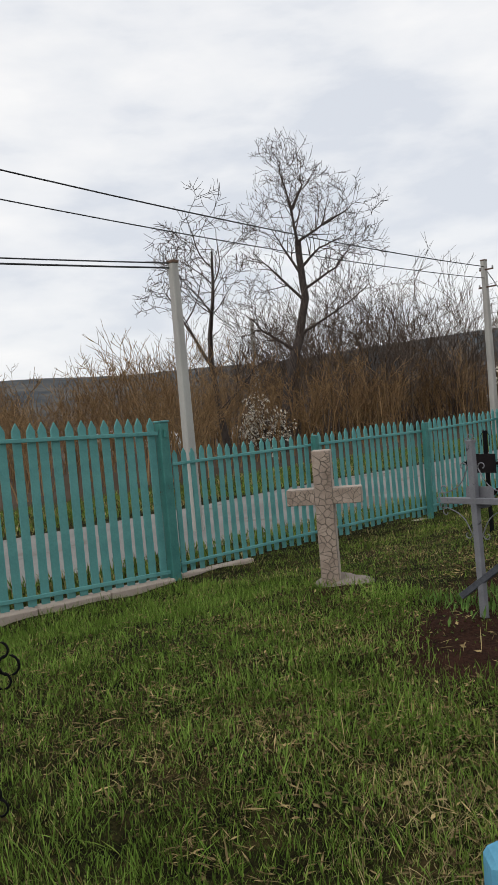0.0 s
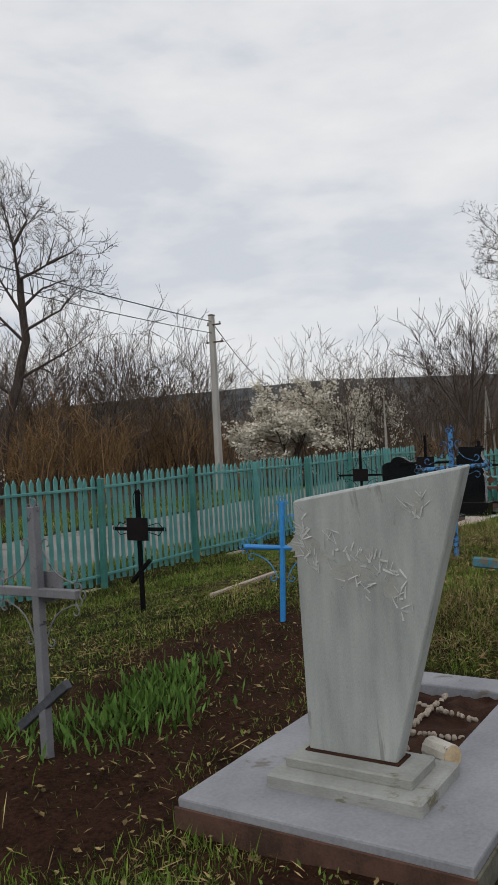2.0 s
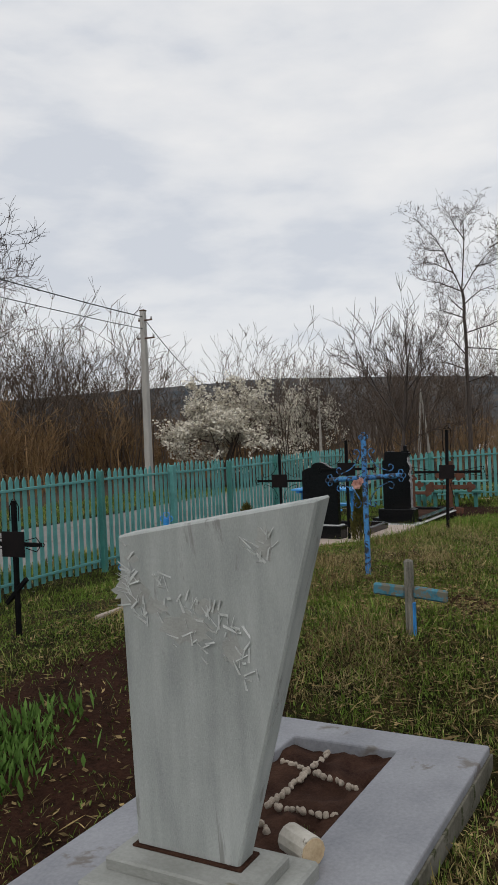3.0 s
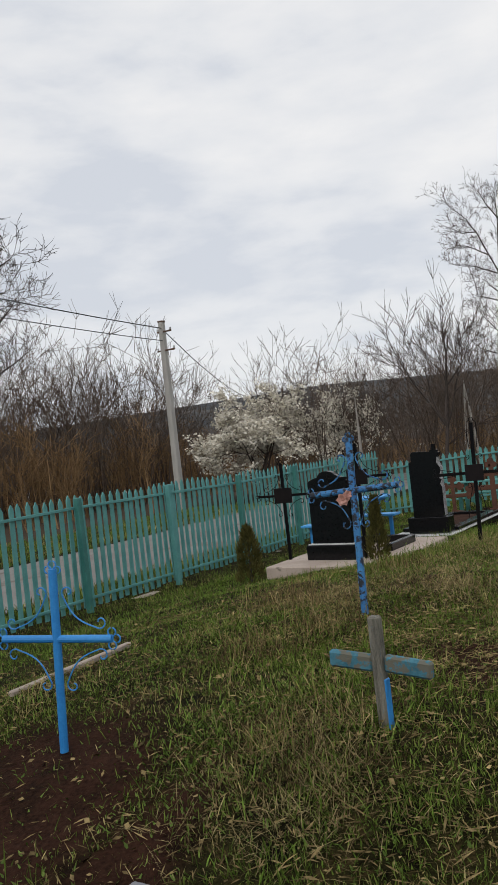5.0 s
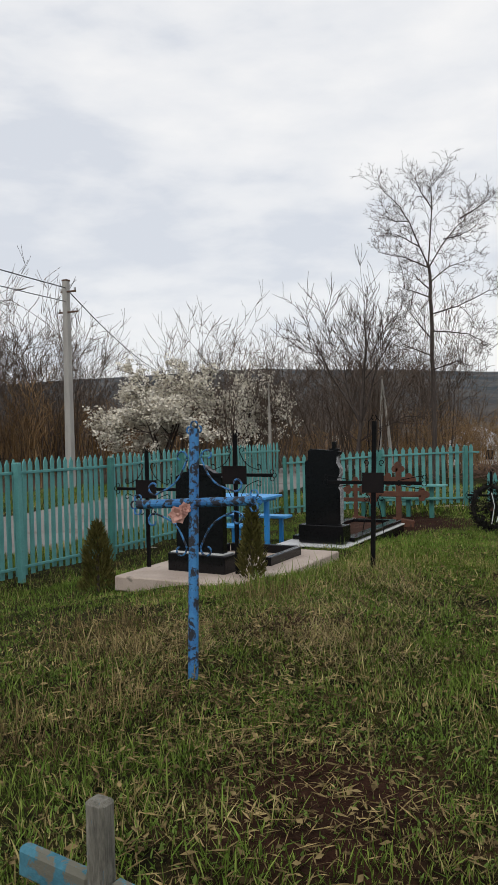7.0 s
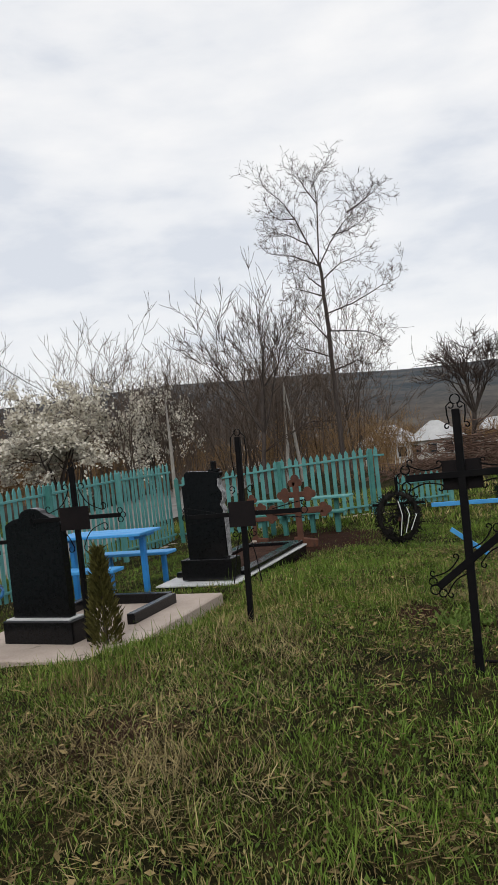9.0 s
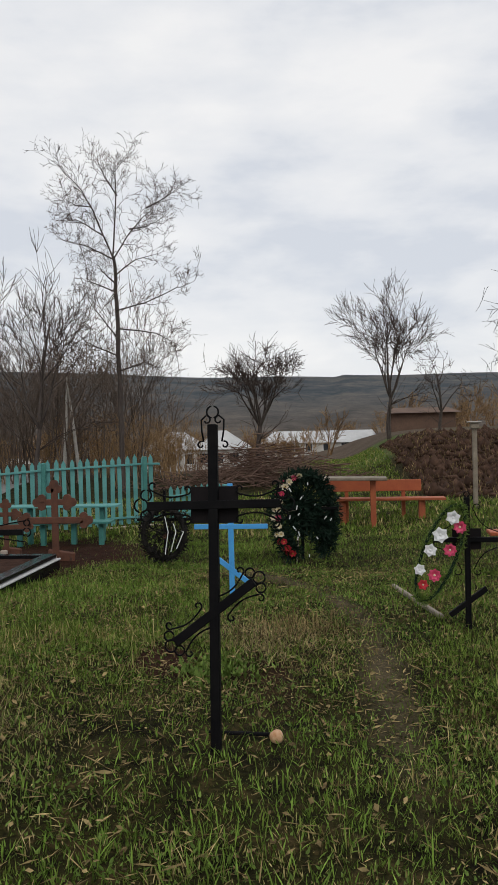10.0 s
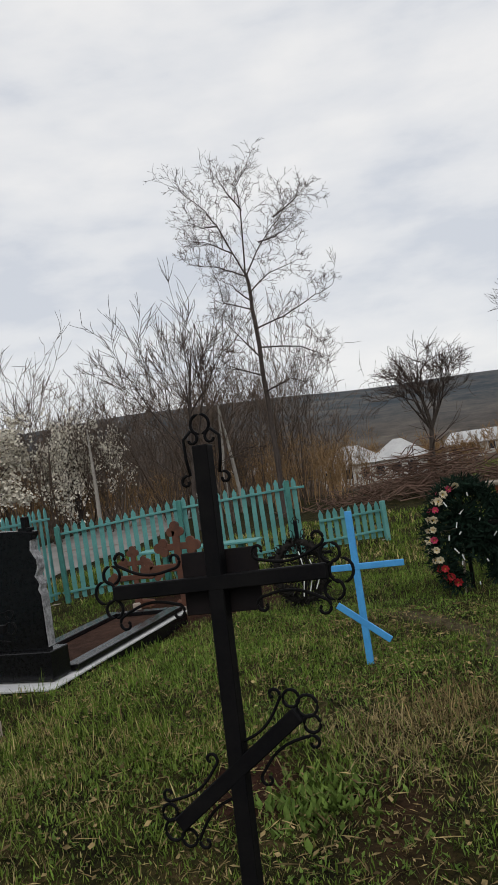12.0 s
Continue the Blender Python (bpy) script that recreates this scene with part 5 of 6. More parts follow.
def granite_two():
    g = -0.165
    sl = thing("grave_slab", pose(15.24, 4.17, g - 0.03), "dark polished grave platform with white stone edge", "grave")
    part("base", block((1.25, 0.45, 0.03), (2.5, 0.90, 0.12), 0.008), GRANITE, sl)
    part("edge", block((1.25, 0.45, 0.10), (2.52, 0.92, 0.018), 0.004), WHITE_EDGE, sl, "white stone edge")
    for c, s in (((1.45, 0.1, 0.14), (2.05, 0.14, 0.05)), ((1.45, 0.8, 0.14), (2.05, 0.14, 0.05)), ((2.42, 0.45, 0.14), (0.12, 0.55, 0.05))):
        part("kerb", block(c, s, 0.005), GRANITE, sl, "polished black kerb")
    part("gravel_bed", block((1.45, 0.45, 0.115), (1.82, 0.55, 0.02), 0.003), SOIL, sl)
    st = thing("headstone", facing(15.53, 4.545, g + 0.08, -3) @ Matrix.Diagonal((1.0, 1.0, 1.05, 1)), "tall black granite headstone with a carved side profile", "gravestone", "black granite headstones")
    part("plinth", block((0, 0, 0.115), (0.60, 0.24, 0.21), 0.006), GRANITE, st)
    pts = [(-0.235, 0.22), (0.215, 0.22), (0.235, 0.62), (0.215, 0.66), (0.235, 0.70), (0.20, 0.76), (0.235, 0.82), (0.235, 0.88), (0.19, 0.95), (0.20, 1.02), (0.235, 1.06), (0.235, 1.085), (0.10, 1.10), (-0.16, 1.115), (-0.19, 1.09), (-0.195, 0.985), (-0.235, 0.965)]
    part("tablet", outline(pts, 0.085, -0.042, 0.003), GRANITE, st)
    edge = [(0.237, 0.24), (0.245, 0.24), (0.25, 0.62), (0.238, 0.66), (0.252, 0.70), (0.222, 0.76), (0.25, 0.82), (0.25, 0.88), (0.21, 0.95), (0.218, 1.02), (0.237, 1.03), (0.203, 1.02), (0.192, 0.95), (0.237, 0.88), (0.237, 0.82), (0.202, 0.76), (0.237, 0.70), (0.217, 0.66), (0.237, 0.62)]
    part("carved_edge", outline(edge, 0.08, -0.04, 0), GRANITE_EDGE, st, "rough pale carved edge")
    c = part("small_cross", block((0.155, 0.0, 1.13), (0.04, 0.06, 0.14), 0.004), GRANITE, st)
    part("small_cross_arm", block((0.155, 0.0, 1.105), (0.12, 0.058, 0.03), 0.004), GRANITE, c)


granite_one()
granite_two()


# ---- tables and benches ----
def blue_table():
    g = gz(15.5, 5.7)
    t = thing("picnic_table", pose(15.45, 5.75, g), "light blue painted plank table on two posts", "table")
    for k in range(3):
        part("plank", block(((k - 1) * 0.17, 0, 0.70), (0.165, 1.12, 0.032), 0.005), BLUE_LIGHT, t)
    for y in (-0.45, 0.45):
        part("leg", block((0, y, 0.32), (0.058, 0.058, 0.72), 0.006), BLUE_BRIGHT, t)
        part("brace", block((0, y, 0.665), (0.46, 0.06, 0.04), 0.005), BLUE_BRIGHT, t)
    b = thing("garden_bench", pose(14.93, 5.80, g), "light blue painted plank bench beside the table", "bench", "blue benches")
    part("seat", block((0, 0, 0.385), (0.24, 0.95, 0.035), 0.005), BLUE_LIGHT, b)
    for y in (-0.36, 0.36):
        part("leg", block((0, y, 0.16), (0.052, 0.052, 0.42), 0.005), BLUE_BRIGHT, b)
    copy_thing(b, pose(16.02, 5.72, g))


blue_table()


def green_bench():
    g = gz(19.6, 5.0)
    b = thing("garden_bench", pose(19.7, 4.85, g), "dark green bench with pale plank near the far fence", "bench")
    part("seat", block((0, 0, 0.33), (0.26, 1.5, 0.035), 0.005), TEAL_POST, b)
    part("table_board", block((0.4, 0.1, 0.52), (0.3, 1.7, 0.03), 0.005), TEAL, b)
    for y in (-0.6, -0.2, 0.25, 0.6):
        part("leg", block((0.0, y, 0.13), (0.07, 0.07, 0.40), 0.005), TEAL_POST, b)
    for y in (-0.5, 0.6):
        part("leg", block((0.4, y, 0.22), (0.07, 0.07, 0.58), 0.005), TEAL_POST, b)


green_bench()


def orange_benches():
    x, g = 21.55, gz(21.5, 0.4)
    b = thing("garden_bench", pose(x, 0.25, g), "long orange-brown bench with board backrest", "bench", "orange benches")
    part("seat", block((0.0, -0.12, 0.36), (0.28, 1.72, 0.04), 0.006), ORANGE, b)
    part("backrest", block((0.15, 0.12, 0.56), (0.03, 1.5, 0.18), 0.006), ORANGE, b)
    for y in (0.62, -0.62):
        part("leg", block((0.0, y, 0.15), (0.11, 0.10, 0.40), 0.006), ORANGE, b)
    for y in (0.55, -0.35):
        part("back_post", block((0.19, y, 0.29), (0.05, 0.06, 0.72), 0.005), ORANGE, b)
    t = thing("narrow_table", pose(x - 0.45, 0.75, g), "narrow table with bare wood top on orange posts", "table")
    part("top", block((0, 0, 0.72), (0.36, 1.12, 0.045), 0.008, (0.8, 0, 0)), OLD_WOOD, t)
    for y in (0.35, -0.35):
        part("leg", block((0, y, 0.31), (0.085, 0.085, 0.78), 0.006), ORANGE, t)
    g2 = gz(16.4, -0.9)
    r = thing("garden_bench", pose(16.45, -1.2, g2), "low orange plank bench with wooden legs", "bench", "orange benches")
    part("seat", block((0, 0, 0.40), (0.24, 1.4, 0.035), 0.006), ORANGE, r)
    for y in (0.36, -0.45):
        part("leg", block((-0.05, y, 0.17), (0.06, 0.05, 0.44), 0.005), RUST, r)
        part("leg", block((0.06, y - 0.1, 0.17), (0.09, 0.06, 0.42), 0.005), ORANGE, r)


orange_benches()


# ---- wreaths and flowers ----
def flower(parent, m, r, petal_mat, n=7, heart=YELLOW, layers=2):
    bm = bmesh.new()
    for layer in range(layers):
        k = n - layer
        rr = r * (1 - 0.3 * layer)
        for j in range(k):
            a = 2 * math.pi * (j + 0.5 * layer) / k
            w = rr * 0.42
            lift = r * (0.16 + 0.34 * layer)
            base = [(0.12 * rr, -w * 0.3, 0), (0.6 * rr, -w, lift * 0.6), (rr, 0, lift * 1.2), (0.6 * rr, w, lift * 0.6), (0.12 * rr, w * 0.3, 0)]
            lo = [Vector((x * math.cos(a) - y * math.sin(a), x * math.sin(a) + y * math.cos(a), z + layer * r * 0.1)) for x, y, z in base]
            va = [bm.verts.new(p) for p in lo]
            vb = [bm.verts.new(p + Vector((0, 0, -0.0015))) for p in lo]
            bm.faces.new(va)
            bm.faces.new(vb[::-1])
            for q in range(5):
                bm.faces.new((va[q], vb[q], vb[(q + 1) % 5], va[(q + 1) % 5]))
    bmesh.ops.transform(bm, matrix=m, verts=bm.verts)
    f = part("flower", bm, petal_mat, parent)
    bm = bmesh.new()
    bmesh.ops.create_icosphere(bm, subdivisions=1, radius=r * 0.2, matrix=m @ Matrix.Translation((0, 0, r * 0.22)))
    part("flower_heart", bm, heart, f)
    return f


def needle_mass(pts, radius, n, length, seed, width=0.006):
    """Many thin leaves standing out all round a path."""
    rng = np.random.default_rng(seed)
    pts = np.asarray(pts, float)
    seg = rng.integers(0, len(pts) - 1, n)
    t = rng.uniform(0, 1, n)[:, None]
    p = pts[seg] * (1 - t) + pts[seg + 1] * t
    d = rng.normal(0, 1, (n, 3))
    d /= np.linalg.norm(d, axis=1)[:, None]
    root = p + d * radius * rng.uniform(0.1, 0.95, (n, 1))
    d2 = d + rng.normal(0, 0.55, (n, 3))
    d2 /= np.linalg.norm(d2, axis=1)[:, None]
    tip = root + d2 * length * rng.uniform(0.5, 1.2, (n, 1))
    s = np.cross(d2, rng.normal(0, 1, (n, 3)))
    s /= np.linalg.norm(s, axis=1)[:, None] + 1e-9
    mid = (root + tip) / 2
    V = np.stack((root, mid + s * width, tip, mid - s * width), axis=1).reshape(-1, 3)
    F = np.arange(n * 4).reshape(n, 4)
    return V, F


def mass_part(name, pts, radius, n, length, seed, material, parent, width=0.006, label=""):
    ob = big_mesh(name, *needle_mass(pts, radius, n, length, seed, width), material)
    ob.parent = parent
    if label:
        ob["label"] = label
    return ob


def oval(cx, cz, rx, rz, a0=0, a1=360, n=30, y=0.0):
    a = np.radians(np.linspace(a0, a1, n))
    return np.stack((cx + rx * np.cos(a), np.full(n, y), cz + rz * np.sin(a)), axis=-1)


def big_wreath():
    x, y = 18.1, 1.27
    root = thing("funeral_wreath", facing(x, y, gz(x, y), 40, -6), "large dark green funeral wreath with a strip of flowers", "wreath", "funeral wreaths")
    core = oval(0, 0.52, 0.40, 0.48, -62, 242)
    tube_part("hoop", [(core, 0.05)], NEEDLES, root, 6)
    mass_part("greenery", core, 0.10, 5200, 0.09, 3, NEEDLES, root, 0.008, "dark green artificial fir")
    mass_part("greenery", np.array(((-0.25, 0.05, 0.3), (0.1, 0.06, 0.75), (0.25, 0.05, 0.35), (0, 0.05, 0.55), (-0.1, 0.05, 0.8))), 0.2, 3800, 0.10, 8, NEEDLES, root, 0.010)
    rng = random.Random(6)
    mats = [CREAM_PETAL, PINK_PETAL, CREAM_PETAL, PINK_PETAL, CREAM_PETAL, CREAM_PETAL, RED_PETAL]
    for k in range(13):
        a = radians(100 + k * 11)
        px, pz = 0.42 * math.cos(a), 0.52 + 0.50 * math.sin(a)
        for dy in (-0.05, 0.03):
            m = Matrix.Translation((px - 0.03, dy - 0.03, pz)) @ pose(0, 0, 0, 90 + rng.uniform(-20, 20), 0, 0) @ pose(0, 0, 0, 0, -50, rng.uniform(0, 60))
            flower(root, m, rng.uniform(0.036, 0.05), RED_PETAL if k > 9 else mats[rng.randrange(6)], 7)
    for k in range(14):
        a, r = rng.uniform(0, 6.28), rng.uniform(0.1, 1.0)
        bm = bmesh.new()
        box(bm, (0.40 * r * math.cos(a), -0.10, 0.52 + 0.47 * r * math.sin(a)), (0.012, 0.008, rng.uniform(0.03, 0.07)), 0.002, (0, rng.uniform(-60, 60), 0))
        part("pale_leaf", bm, WHITE_PETAL, root)
    part("support_stick", capped([((-0.36, 0.03, 0.60), (0.36, 0.03, 0.62), 0.008)]), OLD_WOOD, root)
    part("stand_leg", capped([((-0.15, 0.05, -0.03), (-0.02, 0.05, 0.7), 0.012)]), OLD_WOOD, root)


def dead_wreath():
    x, y = 17.86, 2.95
    root = thing("funeral_wreath", facing(x, y, gz(x, y), 6, -5), "blackened old funeral wreath with faded flowers and ribbons", "wreath", "funeral wreaths")
    core = oval(0, 0.36, 0.24, 0.29)
    tube_part("hoop", [(core, 0.035)], DEAD_WREATH, root, 6)
    mass_part("greenery", core, 0.07, 1500, 0.06, 13, DEAD_WREATH, root, 0.008)
    mass_part("greenery", np.array(((-0.1, 0, 0.15), (0.05, 0, 0.5), (0.12, 0, 0.3), (-0.08, 0, 0.42))), 0.10, 420, 0.08, 14, DEAD_WREATH, root, 0.009)
    rng = random.Random(3)
    for k in range(7):
        pts = np.array(((0.02 + k * 0.033, -0.08, 0.56 - 0.03 * k), (0.06 + k * 0.03, -0.10, 0.38), (0.02 + k * 0.022, -0.09, 0.12 + 0.01 * k)))
        tube_part("ribbon", [(pts, 0.006)], WHITE_PETAL if k % 3 == 0 else IRON, root, 4)
    for k in range(6):
        m = Matrix.Translation((rng.uniform(-0.2, 0.2), -0.09, rng.uniform(0.12, 0.5))) @ pose(0, 0, 0, 90, 0, 0)
        flower(root, m, rng.uniform(0.025, 0.04), rng.choice((RUST, DEAD_WREATH, DEAD_WREATH)), 6, DEAD_WREATH)


def garland():
    root = thing("flower_garland", facing(14.36, 0.0, gz(14.4, 0.0), 0), "oval green tinsel garland with white and pink flowers", "wreath", "funeral wreaths")
    c = at_angle(oval(-0.20, 0.55, 0.115, 0.36), -0.20, 0.55, -22)
    c[:, 1] -= 0.05
    tube_part("hoop", [(c, 0.012)], NEEDLES, root, 6)
    mass_part("tinsel", c, 0.022, 3600, 0.035, 21, WEED, root, 0.0022, "dark green tinsel")
    for u, v, mat, r in ((-0.11, 0.80, WHITE_PETAL, 0.060), (-0.20, 0.68, WHITE_PETAL, 0.066), (-0.27, 0.575, WHITE_PETAL, 0.055), (-0.345, 0.44, WHITE_PETAL, 0.05),
                         (-0.065, 0.735, PINK_PETAL, 0.055), (-0.135, 0.575, PINK_PETAL, 0.055), (-0.245, 0.40, PINK_PETAL, 0.055), (-0.325, 0.335, RED_PETAL, 0.045)):
        flower(root, Matrix.Translation((u, -0.085, v)) @ pose(0, 0, 0, 90, 0, 0) @ pose(0, 0, 0, 6, -14, u * 400), r * 0.88, mat, 8 if mat is PINK_PETAL else 6, CREAM_PETAL if mat is not WHITE_PETAL else WHITE_PETAL)


big_wreath()
dead_wreath()
garland()
posy = thing("artificial_flower", tall_blue.matrix_world @ pose(-0.06, -0.05, 0.79), "faded pink artificial flower tied to the tall blue cross", "flower")
flower(posy, pose(0, 0, 0, 90, 0, 20), 0.05, FADED_PETAL, 6, FADED_PETAL)
flower(posy, pose(0.035, 0.005, 0.03, 80, 20, 50), 0.035, FADED_PETAL, 6, FADED_PETAL)


# ---- small loose things ----
def loose_bits():
    for a, b, r, label in (((14.62, 0.16), (16.1, 0.42), 0.02, "weathered grey timber edging a grave"), ((15.25, -0.38), (14.05, -0.62), 0.022, "yellowish timber lying beside a grave"),
                           ((7.76, 4.50), (8.93, 4.53), 0.022, "pale weathered kerb stone in the grass")):
        za, zb = gz(*a) + r * 0.7, gz(*b) + r * 0.7
        t = thing("timber_edging", pose(0, 0, 0), label, "timber")
        d = Vector((b[0] - a[0], b[1] - a[1], zb - za))
        bm = block(((a[0] + b[0]) / 2, (a[1] + b[1]) / 2, (za + zb) / 2), (d.length, r * 2, r * 1.8), 0.008, (0, -math.degrees(math.atan2(d.z, d.length)), math.degrees(math.atan2(d.y, d.x))))
        part("beam", bm, OLD_WOOD if a[0] > 10 else CEMENT, t)
    lg = thing("rusty_pipe", pose(12.55, 0.0, gz(12.5, 0.0) + 0.045, 0, 90, -86), "rusty pipe with wire rings lying in the grass", "pipe")
    part("pipe", capped([((0, 0, -0.05), (0, 0, 0.5), 0.045)]), RUST, lg)
    tube_part("wire_ring", [(np.stack((0.03 * np.cos(a), 0.03 * np.sin(a), np.full(17, -0.07 - 0.05 * k)), axis=-1) + np.array((0, 0.03 * k, 0)), 0.004) for k, a in ((0, np.linspace(0, 6.283, 17)), (1, np.linspace(0, 6.283, 17)))], IRON, lg, 6)
    bm = bmesh.new()
    bmesh.ops.create_icosphere(bm, subdivisions=3, radius=0.031)
    for v in bm.verts:
        v.co += Vector(noise.noise_vector(v.co * 30)) * 0.004
    b = part("faded_ball", bm, FRUIT, None, "", True)
    b.matrix_world = pose(12.10, 1.18, gz(12.1, 1.18) + 0.03)
    tagged(b, "faded orange and white ball in the grass", "ball")
    s = part("iron_rod", capped([((0, 0, 0), (0.28, 0.02, 0.01), 0.009)]), IRON)
    s.matrix_world = pose(12.15, 1.22, gz(12.1, 1.2) + 0.02, 0, 0, 88)
    tagged(s, "short dark iron rod lying in grass", "rod")
    # chalky blue headstone beside the starting point
    h = thing("blue_headstone", facing(1.73, 1.15, gz(1.7, 1.1), 48), "low chalky blue painted cement headstone with worn edges", "gravestone")
    part("tablet", outline([(-0.13, -0.05), (0.17, -0.05), (0.19, 0.36), (0.10, 0.405), (-0.04, 0.42), (-0.12, 0.39)], 0.1, -0.05, 0.012), BLUE_OLD, h)


loose_bits()


def leaf_clump(name, x, y, n, spread, lo, hi, width, material, label, category, seed, lean=(0.1, 0.75)):
    rng = np.random.default_rng(seed)
    xs, ys = x + rng.normal(0, spread[0], n), y + rng.normal(0, spread[1], n)
    ob = blades(name, rng, xs, ys, rng.uniform(lo, hi, n), rng.uniform(*width, n), rng.uniform(*lean, n), material, label, category)
    return ob


leaf_clump("iris_clump", 5.2, 3.22, 520, (0.27, 0.14), 0.05, 0.135, (0.012, 0.026), LEAF, "clump of fresh green flower leaves on a grave", "plant", 31)
leaf_clump("iris_clump", 5.75, 3.4, 300, (0.24, 0.13), 0.05, 0.125, (0.012, 0.026), LEAF, "clump of fresh green flower leaves on a grave", "plant", 32)
leaf_clump("iris_clump", 4.85, 3.55, 160, (0.15, 0.12), 0.05, 0.13, (0.008, 0.016), LEAF, "small clump of fresh green leaves on a grave", "plant", 33)
leaf_clump("leafy_weed", 13.2, 1.62, 420, (0.16, 0.12), 0.03, 0.085, (0.014, 0.03), WEED, "broad-leaved grey-green weed in the grass", "plant", 34, (0.3, 0.79))
leaf_clump("leafy_weed", 8.05, 0.95, 240, (0.14, 0.10), 0.03, 0.075, (0.010, 0.02), WEED, "broad-leaved green weed in the grass", "plant", 35, (0.2, 0.75))
leaf_clump("leafy_weed", 5.35, 1.58, 60, (0.03, 0.03), 0.06, 0.12, (0.006, 0.010), LEAF, "small green shoot in the grave soil", "plant", 36)


def thuja(x, y, h, r, seed, label):
    root = thing("thuja_bush", pose(x, y, gz(x, y)), label, "shrub", "young thujas")
    tube_part("trunk", [(np.array(((0, 0, -0.05), (0, 0, h * 0.5), (0.01, 0, h * 0.9))), np.array((0.018, 0.012, 0.004)))], BARK, root, 6)
    rng = np.random.default_rng(seed)
    n = 2600
    t = rng.uniform(0.02, 1, n) ** 0.8
    rad = r * (1 - t) ** 0.7 * rng.uniform(0.55, 1.1, n) * (1 + 0.18 * np.sin(9 * t + seed))
    a = rng.uniform(0, 6.283, n)
    p = np.stack((rad * np.cos(a), rad * np.sin(a), t * h), axis=-1)
    d = np.stack((np.cos(a) * 0.6, np.sin(a) * 0.6, np.full(n, 0.9)), axis=-1) + rng.normal(0, 0.25, (n, 3))
    tip = p + d * rng.uniform(0.03, 0.07, (n, 1))
    s = np.cross(d, rng.normal(0, 1, (n, 3)))
    s *= 0.007 / (np.linalg.norm(s, axis=1)[:, None] + 1e-9)
    mid = (p + tip) / 2
    V = np.stack((p, mid + s, tip, mid - s), axis=1).reshape(-1, 3)
    ob = big_mesh("foliage", V, np.arange(n * 4).reshape(n, 4), THUJA)
    ob.parent = root


thuja(12.35, 5.62, 0.66, 0.19, 2, "small olive-green young thuja beside a granite grave")
thuja(12.62, 4.10, 0.72, 0.115, 5, "small yellowish young thuja at a slab's edge")


# ---- trees ----
def branches(rng, base, direction, length, radius, depth, out, droop=0.02, crook=0.22, kids=(3, 5), spread=0.75, ratio=0.62, min_r=0.004, up=0.12):
    """Adds one limb, as points and radii, and its own limbs, to the list out."""
    n = 7 if depth > 1 else 4
    pts = [np.array(base, float)]
    d = np.array(direction, float)
    d /= np.linalg.norm(d)
    ends = []
    for k in range(n):
        d = d + rng.normal(0, crook, 3) * (0.5 if depth > 2 else 1.0) + np.array((0, 0, up)) * 0.35
        d /= np.linalg.norm(d)
        pts.append(pts[-1] + d * length / n)
        ends.append(d.copy())
    r = np.linspace(radius, max(radius * 0.35, min_r * 0.7), n + 1)
    out.append((np.array(pts), r, depth))
    if depth == 0:
        return
    for _ in range(rng.integers(kids[0], kids[1] + 1)):
        t = rng.uniform(0.35, 1.0)
        i = min(int(t * n), n - 1)
        d0 = ends[i]
        side = np.cross(d0, rng.normal(0, 1, 3))
        side /= np.linalg.norm(side) + 1e-9
        nd = d0 * (1 - spread * 0.5) + side * spread * rng.uniform(0.6, 1.2)
        branches(rng, pts[i + 1], nd, length * ratio * rng.uniform(0.7, 1.15), max(r[i + 1] * rng.uniform(0.5, 0.75), min_r), depth - 1, out, droop, crook, kids, spread, ratio, min_r, up)


def tree_parts(seed, height, radius, lean=(0, 0), fork=0.35, depth=4, leaders=3, kids=(3, 5), spread=0.8, min_r=0.006, leader_len=0.62, crook=0.16):
    rng = np.random.default_rng(seed)
    out = []
    n = 8
    t = np.linspace(0, 1, n)
    trunk_h = height * fork
    pts = np.stack((lean[0] * trunk_h * t + 0.04 * height * 0.3 * np.sin(3 * t + seed), lean[1] * trunk_h * t + 0.012 * height * np.sin(4 * t), -0.3 + (trunk_h + 0.3) * t), axis=-1)
    r = np.linspace(radius, radius * 0.7, n)
    for k in range(leaders):
        a = 2 * np.pi * (k + rng.uniform(-0.2, 0.2)) / leaders
        s = 0.16 if k == 0 else 0.55
        d = np.array((lean[0] + s * math.cos(a), lean[1] + s * math.sin(a), 1.0))
        ln = height * leader_len * (1.0 if k == 0 else rng.uniform(0.6, 0.85))
        branches(rng, pts[-1], d, ln, radius * (0.68 if k == 0 else 0.45), depth, out, crook=crook, kids=kids, spread=spread, min_r=min_r)
    for k in range(3):
        i = rng.integers(3, n - 1)
        a = rng.uniform(0, 6.283)
        branches(rng, pts[i], np.array((math.cos(a), math.sin(a), 0.7)), height * 0.28, radius * 0.25, max(depth - 2, 1), out, crook=crook, kids=kids, spread=spread, min_r=min_r)
    return (pts, r), out


def bare_tree(x, y, label, seed, height, radius, **kw):
    (tp, tr), out = tree_parts(seed, height, radius, **kw)
    z = gz(x, y)
    root = thing("bare_tree", pose(x, y, z), label, "tree", "bare trees")
    tube_part("trunk", [(tp, tr)], BARK, root, 9)
    thick = [(p, r) for p, r, d in out if d >= 2]
    thin = [(p, r) for p, r, d in out if d < 2]
    tube_part("limb_crown", thick, BARK, root, 6)
    tube_part("twig_crown", thin, TWIG, root, 3, smooth=False)
    return root, thin



